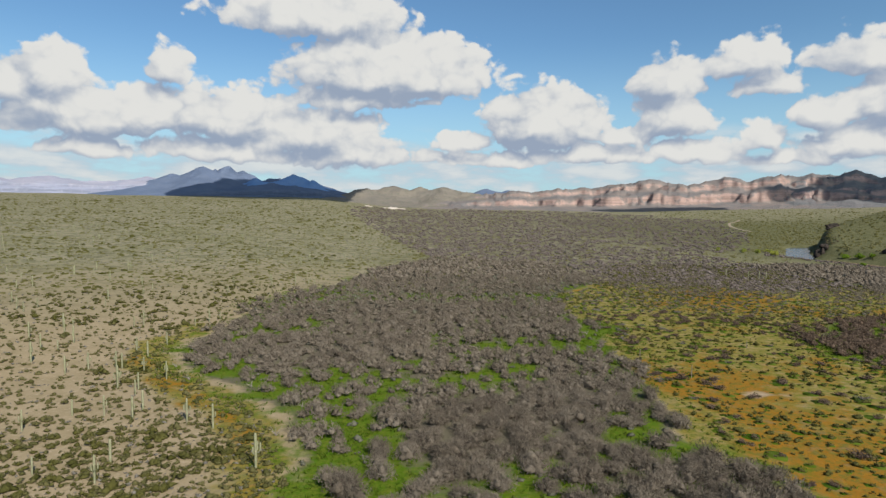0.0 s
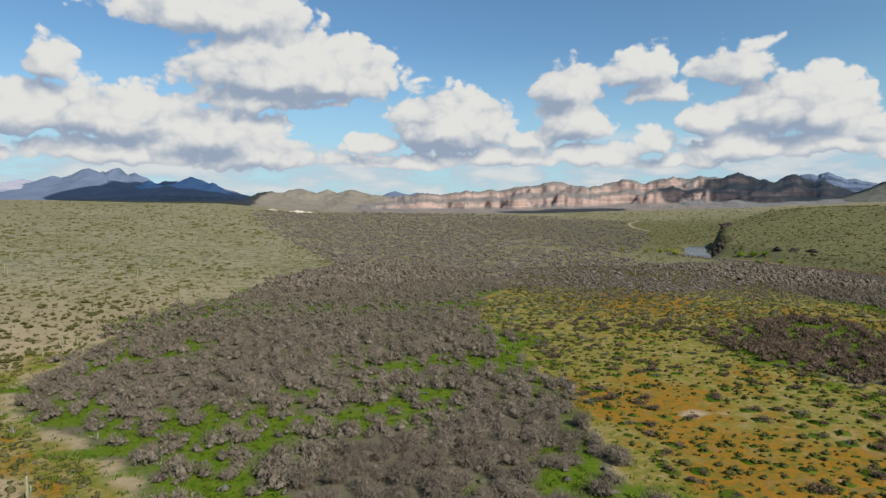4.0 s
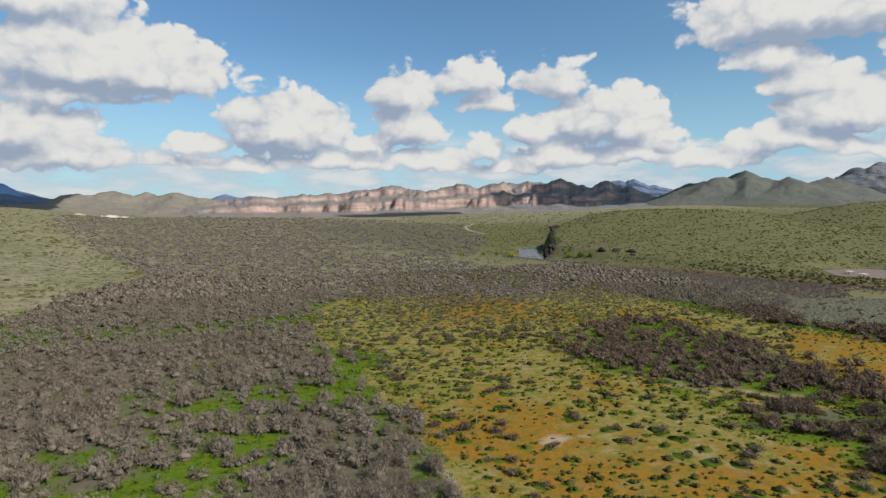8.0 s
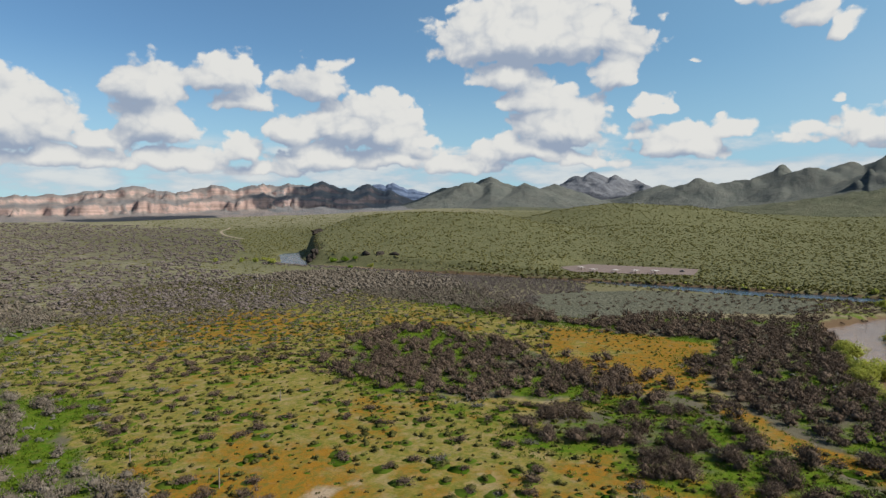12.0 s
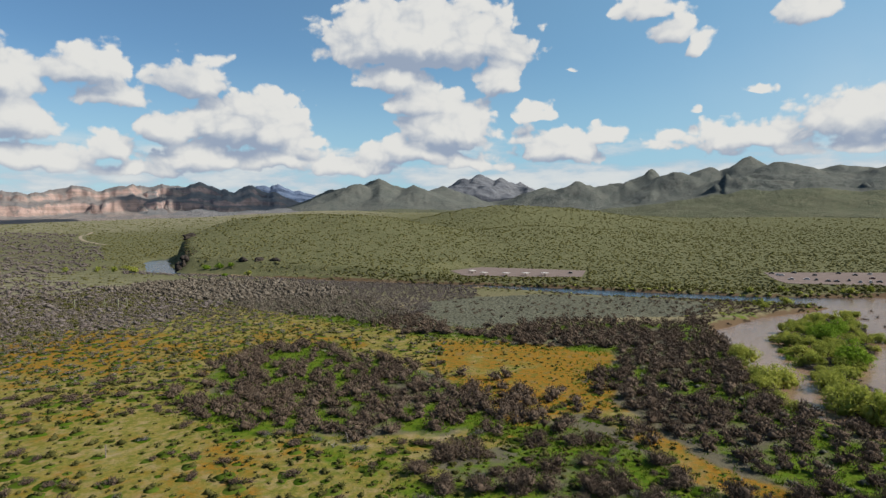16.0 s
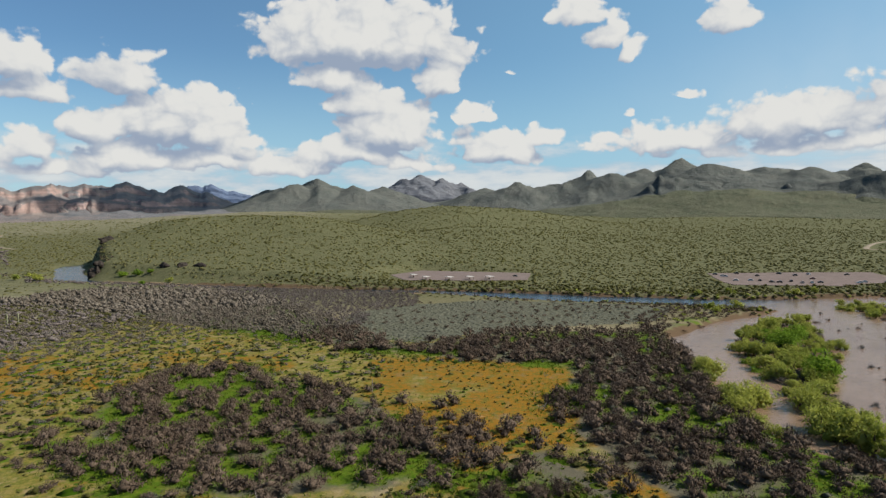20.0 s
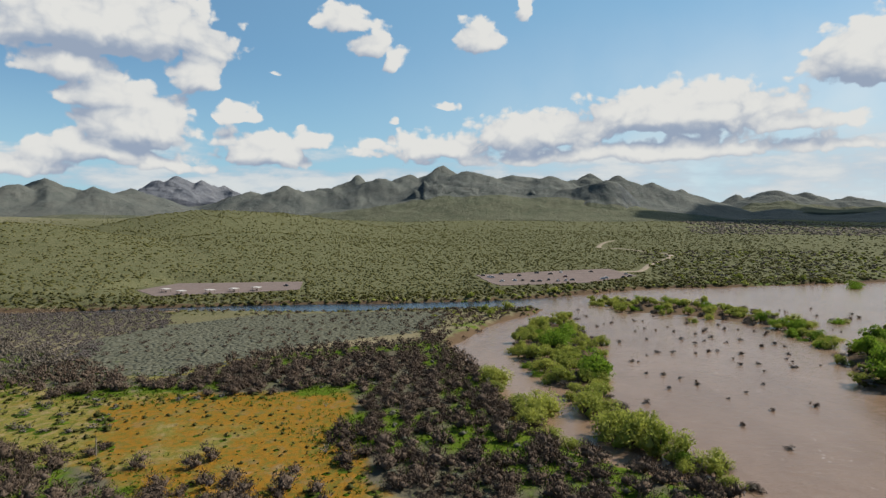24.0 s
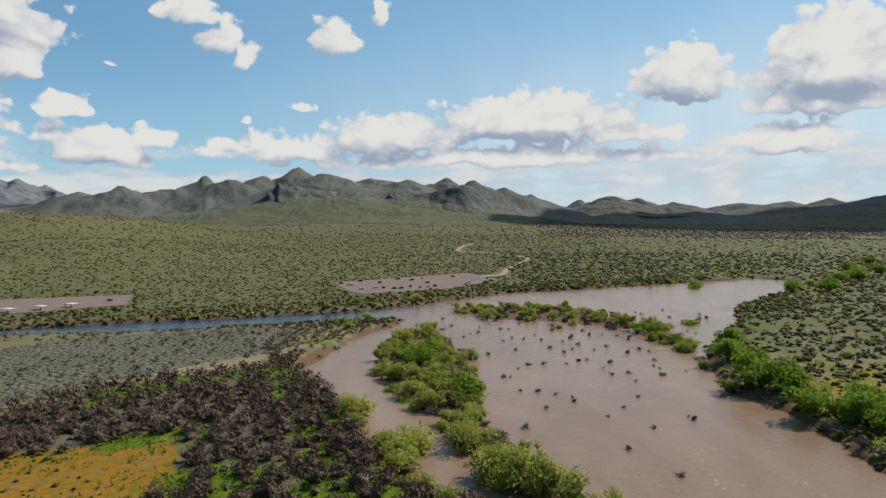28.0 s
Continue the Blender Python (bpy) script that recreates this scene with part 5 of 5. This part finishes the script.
for x, y, k in [(349, 4, 8.0), (340, -2, 7.5), (385, -4, 6.5), (316, 8, 6.5), (305, 0, 7.0), (310, -8, 7.0), (592, -204, 7), (600, -178, 7), (661, -283, 8), (415, 119, 7.0), (352, 109, 7.5), (401, 122, 6.0), (410, 126, 4.5), (353, 110, 5.0), (364, 107, 4.0), (362, -2, 6.5), (374, -9, 6.0), (346, -6, 5.5), (415, -22, 6.0), (316, -10, 6.0), (310, -3, 5.0),
                (288, -2, 5.5), (322, 4, 4.0), (482, -36, 4.0), (457, -4, 5.0), (466, 2, 5.0), (443, 3, 4.5), (485, 4, 4.0), (434, -4, 4.0), (415, 0, 3.5), (525, 51, 3.0),
                (665, -132, 6.0), (650, -125, 5.0), (648, -212, 6.5), (661, -262, 7.0), (678, -297, 7.0), (697, -335, 7.5), (759, -349, 8.0), (819, -423, 8.0), (640, -240, 5.5)]:
    cottonwood(x, y, k)
for x, y, k in [(281, 106, 7.5), (274, 101, 6.5), (286, 112, 6.5), (305, 131, 6.5), (296, 133, 6.0), (308, 116, 6.0), (334, 147, 6.0), (358, 129, 4.8), (344, 124, 4.6), (382, 133, 4.6), (392, 138, 4.2), (430, 136, 4.2), (450, 128, 4.2), (463, 128, 3.8), (477, 116, 4.0), (420, 128, 4.6), (372, 120, 4.4),
                (316, 115, 4.4), (307, 112, 4.0), (290, 108, 5.2), (281, 104, 5.4), (272, 98, 4.6), (262, 90, 4.2), (334, 149, 4.4), (340, 152, 3.8), (303, 138, 4.6), (290, 134, 4.8),
                (282, 130, 4.2), (276, 124, 3.6), (322, 146, 3.6), (552, 92, 3.8), (550, 80, 3.8), (563, 55, 3.4), (519, 22, 4.0), (506, 8, 4.2), (493, 30, 3.6), (482, 41, 3.2),
                (476, -20, 4.0), (434, -14, 3.8), (383, 7, 3.6), (487, -40, 3.4), (400, -14, 4.0), (330, -4, 4.0), (351, 16, 2.8), (620, -190, 5.0), (632, -215, 5.0), (690, -120, 4.5),
                (696, -104, 4.0), (570, 180, 3.6), (585, 160, 3.4), (600, 118, 4.0), (612, 105, 3.6), (516, 150, 3.4), (505, 165, 3.2), (490, 160, 3.6), (708, -54, 4.0)]:
    willow(x, y, k)


def island_growth(poly, gap, lush):
    xs, ys = [p[0] for p in poly], [p[1] for p in poly]
    gx, gy = np.meshgrid(np.arange(min(xs), max(xs), gap), np.arange(min(ys), max(ys), gap))
    x, y = gx.ravel() + gen.uniform(-0.5, 0.5, gx.size) * gap, gy.ravel() + gen.uniform(-0.5, 0.5, gx.size) * gap
    ok = depth_in(poly, x, y) > 0.5
    for a, b in zip(x[ok], y[ok]):
        k, pick = gen.uniform(2.4, 4.0), gen.random()
        if pick < lush:
            willow(a, b, k)
        elif pick < 0.85:
            bare_tree(a, b, k * 0.8)
        elif pick < 0.92:
            cottonwood(a, b, k)


island_growth(ISLAND_NEAR, 6.4, 0.36)
island_growth(ISLAND_FAR, 8.0, 0.32)
for x, y, k in [(350, 118, 3.4), (338, 122, 3.2), (326, 117, 3.0), (366, 126, 3.4), (405, 112, 3.2), (440, 122, 3.4), (300, 106, 3.2), (268, 95, 3.4), (489, 82, 3.2), (491, 95, 3.2),
                (500, 60, 3.0), (474, 12, 3.2), (425, 4, 3.2), (395, 6, 3.0), (543, -54, 3.0), (360, -8, 3.2), (330, 8, 2.6), (305, 10, 3.0), (291, 12, 3.0)]:
    bare_tree(x, y, k)


def flood_debris():
    """Tops of drowned brush out in the flood, spread loosely over its middle."""
    spots = [(421, 92), (429, 77), (399, 71), (339, 85), (398, 61), (404, 50), (389, 48), (380, 41), (367, 43), (347, 50), (328, 68), (376, 27), (379, 17), (282, 66), (300, 72),
             (380, 92), (380, 89), (360, 89), (465, 98), (452, 44), (420, 56)]
    while len(spots) < 85:
        a, b = gen.uniform(300, 540), gen.uniform(-60, 105)
        spot = np.array([a]), np.array([b])
        if depth_in(WATER, *spot)[0] > 4 and max(depth_in(ISLAND_NEAR, *spot)[0], depth_in(ISLAND_FAR, *spot)[0]) < -4 and a - 300 > 60 * gen.random():
            spots.append((a, b))
    for a, b in spots:
        k = gen.uniform(0.7, 1.7)
        ob = thing("drowned_bush", GREY_CROWNS[gen.integers(3)] if gen.random() < 0.6 else BUSH_CROWNS[gen.integers(5)], "top of a drowned bush in muddy flood water", "bush", "", "drowned bushes in the river")
        ob.matrix_world = Matrix.LocRotScale((a, b, WATER_Z - 0.15 * k), Euler((0, 0, gen.uniform(0, 6.28))), (k, k, k * 1.5))


flood_debris()


# ---- saguaros ----
def column(verts, faces, path, radii, ribs=12):
    k0 = len(verts)
    for (px, py, pz), r in zip(path, radii):
        for q in range(ribs):
            g = q * math.tau / ribs
            rr = r * (1.0 if q % 2 else 0.8)
            verts.append((px + rr * math.cos(g), py + rr * math.sin(g), pz))
    for i in range(len(path) - 1):
        for q in range(ribs):
            faces.append((k0 + i * ribs + q, k0 + i * ribs + (q + 1) % ribs, k0 + (i + 1) * ribs + (q + 1) % ribs, k0 + (i + 1) * ribs + q))


def saguaro_parts(tall, arms):
    v, f = [], []
    column(v, f, [(0, 0, -0.2), (0, 0, tall * 0.3), (0, 0, tall * 0.7), (0, 0, tall * 0.94), (0, 0, tall * 0.99), (0, 0, tall)], [0.24, 0.30, 0.32, 0.28, 0.18, 0.02])
    stem, limbs = raw_mesh("stem", v, f, MAT["cactus"], None, False), []
    for i in range(arms):
        g, h, up = gen.uniform(0, 6.28), tall * gen.uniform(0.32, 0.5), tall * gen.uniform(0.2, 0.42)
        c, s = math.cos(g), math.sin(g)
        v, f = [], []
        pts = [(0.2, 0), (0.55, 0.02), (0.8, 0.2), (0.88, 0.5), (0.9, up * 0.8), (0.9, up * 0.97), (0.9, up)]
        column(v, f, [(c * d, s * d, h + e) for d, e in pts], [0.13, 0.17, 0.2, 0.2, 0.19, 0.13, 0.02], 10)
        limbs.append(raw_mesh("arm", v, f, MAT["cactus"]))
    return stem, limbs


def saguaros():
    kinds = [saguaro_parts(7.5, 2), saguaro_parts(6.5, 0), saguaro_parts(8.2, 3), saguaro_parts(5.2, 0), saguaro_parts(7.0, 1)]
    spots = [(-110, 158), (-95, 170), (-86, 168), (-86, 174), (-70, 166), (-61, 161), (-42, 136), (-76, 138), (-74, 128), (-90, 132), (-117, 259), (-119, 294), (-116, 304), (-127, 218),
             (-106, 216), (-94, 207), (-104, 170), (-118, 220), (264, 530), (269, 522), (275, 522), (257, 557)]
    busy = outside(THICKET_MAIN, VALLEY)
    while len(spots) < 230:
        r, g = 210 * (1200 / 210) ** gen.random() ** 0.8, radians(gen.uniform(-46, -2))
        a, b = r * math.sin(g), r * math.cos(g)
        if busy(np.array([a]), np.array([b]))[0] < -6:
            spots.append((a, b))
    for i, (a, b) in enumerate(spots):
        stem, limbs = kinds[gen.integers(5)]
        root = thing("saguaro_cactus", None, "tall green saguaro cactus with upright arms" if limbs else "tall green saguaro cactus, a single column", "cactus", "", "saguaros of the slope")
        k = gen.uniform(0.65, 1.05)
        root.matrix_world = Matrix.LocRotScale((a, b, float(land(a, b))), Euler((0, 0, gen.uniform(0, 6.28))), (k * 1.15, k * 1.15, k))
        part("stem", stem, root)
        for limb in limbs:
            part("arm", limb, root)


saguaros()


# ---- lots, roads, cars, shelters, posts ----
def slab(name, poly, top, thick, mat, label, category):
    bm = bmesh.new()
    ring = []
    for (x0, y0), (x1, y1) in zip(poly, poly[1:] + poly[:1]):
        n = max(2, int(math.hypot(x1 - x0, y1 - y0) / 4))
        for k in range(n):
            x, y = x0 + (x1 - x0) * k / n, y0 + (y1 - y0) * k / n
            ring.append((x + 1.6 * float(fbm(x, y, 12, 2, 61)), y + 1.6 * float(fbm(x, y, 12, 2, 62))))
    face = bm.faces.new([bm.verts.new((x, y, top)) for x, y in ring])
    low = bmesh.ops.extrude_face_region(bm, geom=[face])
    bmesh.ops.translate(bm, vec=(0, 0, -thick), verts=[v for v in low["geom"] if isinstance(v, bmesh.types.BMVert)])
    bmesh.ops.recalc_face_normals(bm, faces=bm.faces)
    me = bpy.data.meshes.new(name)
    bm.to_mesh(me)
    me.materials.append(MAT[mat])
    return thing(name, me, label, category, "structure")


def road(name, line, width, label):
    pts = []
    for i in range(len(line) - 1):
        p0, p1, p2, p3 = (np.array(line[min(max(k, 0), len(line) - 1)], float) for k in (i - 1, i, i + 1, i + 2))
        for t in np.linspace(0, 1, 14, endpoint=i == len(line) - 2):
            pts.append(0.5 * (2 * p1 + (p2 - p0) * t + (2 * p0 - 5 * p1 + 4 * p2 - p3) * t * t + (3 * p1 - p0 - 3 * p2 + p3) * t ** 3))
    pts = np.array(pts)
    side = np.gradient(pts, axis=0)
    side = np.stack([-side[:, 1], side[:, 0]], 1) / np.linalg.norm(side, axis=1)[:, None]
    rows = [pts + side * width * k for k in (-0.5, -0.25, 0, 0.25, 0.5)]
    grid = np.stack(rows, 1)
    lift = np.array([-0.3, 0.35, 0.45, 0.35, -0.3])
    z = np.max(land(grid[..., 0], grid[..., 1]), axis=1)[:, None] + lift[None]
    me = raw_mesh(name, np.concatenate([grid, z[..., None]], -1).reshape(-1, 3), grid_faces(*z.shape), MAT["dirt_road"], None, True)
    thing(name, me, label, "road", "structure")


slab("pavement_near_lot", LOT_NEAR, 1.35, 0.5, "gravel", "empty grey-brown gravel car park", "car park")
slab("pavement_far_lot", LOT_FAR, 2.75, 0.5, "gravel", "grey-brown gravel car park with parked cars", "car park")
road("road_plain", ROAD_PLAIN, 9, "pale winding dirt road across the plain")
road("road_valley", ROAD_VALLEY, 9, "pale dirt road on the valley side")


def pond(x, y, wide, deep):
    """A far pool on the river plain, flush with the ground round it."""
    top = float(np.max(land(x + wide * np.cos(np.arange(8)), y + deep * np.sin(np.arange(8))))) + 0.6
    slab("water_pond", [(x + wide * math.cos(g), y + deep * math.sin(g)) for g in np.arange(0, 6.28, 0.5)], top, 3.0, "pool", "still pool shining on the river plain", "pond")


pond(3045, -1545, 26, 70)
pond(3090, -1640, 14, 40)
pond(3270, -1800, 30, 90)


def paint(name, colour, rough, metal=0.0):
    m = material(name, lambda n: (n.mix(n.ramp(n.noise(place(n), 3.0, 4.0), 0.4, 0.8), colour, tuple(c * 0.8 + 0.03 for c in colour)), None, 0), rough, 0.5)
    return m


CAR_PAINT = [paint("black_paint", (0.02, 0.02, 0.022), 0.3), paint("white_paint", (0.75, 0.75, 0.73), 0.3), paint("silver_paint", (0.40, 0.41, 0.42), 0.3), paint("dark_red_paint", (0.16, 0.02, 0.02), 0.3)]
GLASS, RUBBER, ROOF = paint("dark_car_glass", (0.03, 0.035, 0.04), 0.1), paint("tyre_rubber", (0.02, 0.02, 0.02), 0.8), paint("shelter_roof_sheet", (0.62, 0.57, 0.50), 0.6)


def box_mesh(name, sizes, mat, taper=1.0, bevel=0.06):
    bm = bmesh.new()
    bmesh.ops.create_cube(bm, size=1.0)
    for v in bm.verts:
        k = taper if v.co.z > 0 else 1.0
        v.co = Vector((v.co.x * sizes[0] * k, v.co.y * sizes[1] * (k * 0.5 + 0.5), v.co.z * sizes[2]))
    bmesh.ops.bevel(bm, geom=bm.edges[:], offset=bevel, segments=2, affect="EDGES")
    me = bpy.data.meshes.new(name)
    bm.to_mesh(me)
    bm.free()
    me.materials.append(mat)
    return me


def wheel_mesh():
    bm = bmesh.new()
    bmesh.ops.create_cone(bm, cap_ends=True, segments=14, radius1=0.34, radius2=0.34, depth=0.22, matrix=Matrix.Rotation(radians(90), 4, "X"))
    me = bpy.data.meshes.new("wheel")
    bm.to_mesh(me)
    bm.free()
    me.materials.append(RUBBER)
    return me


WHEEL, CABIN = wheel_mesh(), box_mesh("cabin", (2.5, 1.6, 0.62), GLASS, 0.74)
BODIES = [box_mesh("body", (4.6, 1.85, 0.75), m, 0.96, 0.12) for m in CAR_PAINT]
ROOFS = [box_mesh("roof", (1.8, 1.45, 0.08), m, 0.95, 0.03) for m in CAR_PAINT]
CAR_WORDS = ["black parked car on the gravel lot", "white parked car on the gravel lot", "silver parked car on the gravel lot", "dark red parked car on the gravel lot"]


def car(x, y, z, turn, colour):
    root = thing("car", None, CAR_WORDS[colour], "car", "", "parked cars")
    root.matrix_world = pose(x, y, z, 0, 0, turn)
    for name, me, at in [("body", BODIES[colour], (0, 0, 0.72)), ("cabin", CABIN, (-0.2, 0, 1.38)), ("roof", ROOFS[colour], (-0.2, 0, 1.72))] + \
            [("wheel", WHEEL, (a, b, 0.34)) for a in (-1.4, 1.4) for b in (-0.86, 0.86)]:
        part(name, me, root).location = at


CAR_SPOTS = [(707, 182), (694, 175), (690, 172), (657, 161), (724, 165), (663, 150), (663, 143), (707, 147), (656, 134), (657, 128), (741, 106), (724, 117), (696, 104), (659, 112), (663, 105),
             (667, 99), (684, 68), (676, 72), (722, 45), (690, 52), (700, 45), (736, 130), (747, 76), (668, 120)]
for i, (x, y) in enumerate(CAR_SPOTS):
    car(x, y, 2.76, gen.choice([10, 100, 35, 80]) + gen.uniform(-8, 8), int(gen.choice([0, 0, 0, 1, 1, 2, 3])))
car(632, 352, 1.36, 80, 0)


def shelter(x, y, z, turn):
    root = thing("picnic_shelter", None, "open picnic shelter with pale flat roof", "shelter", "", "shelters of the car park")
    root.matrix_world = pose(x, y, z, 0, 0, turn)
    part("roof", SHELTER_ROOF, root).location = (0, 0, 2.7)
    for a in (-3.4, 3.4):
        for b in (-1.9, 1.9):
            part("post", SHELTER_POST, root).location = (a, b, 1.3)
    part("table", SHELTER_TABLE, root).location = (0, 0, 0.4)


SHELTER_ROOF, SHELTER_POST, SHELTER_TABLE = box_mesh("roof", (8.4, 5.0, 0.22), ROOF, 0.98, 0.04), box_mesh("post", (0.2, 0.2, 2.7), MAT["wood"], 1, 0.02), box_mesh("table", (2.2, 0.9, 0.75), MAT["wood"], 1, 0.04)
for x, y in [(582, 397), (592, 381), (601, 365), (575, 418), (588, 440)]:
    shelter(x, y, 1.36, 62)


def old_post(x, y, tall, lean):
    v, f = [], []
    column(v, f, [(0, 0, -0.3), (0.02, 0, tall * 0.4), (0.0, 0.03, tall * 0.8), (0.05, 0.02, tall)], [0.17, 0.15, 0.14, 0.12], 10)
    root = thing("wooden_post", raw_mesh("wooden_post", v, f, MAT["wood"]), "weathered grey wooden post in the meadow", "post", "", "posts of the meadow")
    root.matrix_world = pose(x, y, float(land(x, y)), lean, 0, 30)


for x, y, tall, lean in [(88, 214, 4.7, 1), (252, 246, 4.8, 2), (79, 243, 3.6, 2), (131, 262, 3.4, 1)]:
    old_post(x, y, tall, lean)


# ---- rocks of the bluff ----
def rock(name, label, x, y, z, sx, sy, sz, mat, seed):
    bm = bmesh.new()
    bmesh.ops.create_icosphere(bm, subdivisions=3, radius=1.0)
    for v in bm.verts:
        d = noise.fractal(v.co * 1.3 + Vector((seed * 3.1, 0, 0)), 1.0, 2.0, 4)
        v.co *= 1 + 0.38 * d
        v.co.z = round(v.co.z * 3.2) / 3.2 * 0.5 + v.co.z * 0.5
    me = bpy.data.meshes.new(name)
    bm.to_mesh(me)
    bm.free()
    me.materials.append(MAT[mat])
    ob = thing(name, me, label, "rock", "", "rocks of the bluff")
    ob.matrix_world = Matrix.LocRotScale((x, y, z), Euler((0, 0, seed * 1.7)), (sx, sy, sz))


for i, (x, y, up, sx, sy, sz) in enumerate([(469, 771, 1, 4, 3.5, 5), (473, 777, 3, 4, 4, 6), (477, 783, 2, 5, 4, 6), (482, 790, 2, 5, 4, 5), (488, 797, 1, 6, 4, 4), (474, 770, 4, 4, 3, 5),
                                            (480, 776, 4, 5, 4, 4), (494, 806, 0, 6, 4, 3), (580, 920, 1, 9, 4, 4), (588, 927, 1, 7, 4, 3), (573, 914, 0, 6, 3, 3),
                                            (498, 690, 0, 7, 4, 3.5), (506, 672, 0, 6, 4, 4), (514, 655, 0, 7, 4, 3.5)]):
    rock("bluff_rock", "dark rough basalt rock of the river bluff", x, y, float(land(x, y)) + up, sx, sy, sz, "black_rock", i + 1)
for i, (x, y, s) in enumerate([(1030, 912, 4), (1219, 1084, 5), (1240, 1075, 3)]):
    rock("hill_boulder", "dark boulder outcrop on the scrubby hill", x, y, float(land(x, y)) + s * 0.4, s * 1.5, s, s, "black_rock", i + 21)
for x, y, k in [(474, 724, 4.5), (480, 708, 4.5), (484, 694, 4.0), (437, 640, 3.0)]:
    cottonwood(x, y, k)
for x, y, k in [(470, 645, 3.6), (421, 790, 5.0), (417, 772, 5.0), (410, 803, 4.5), (405, 830, 4.5), (432, 822, 4.2), (380, 850, 4.0)]:
    willow(x, y, k)
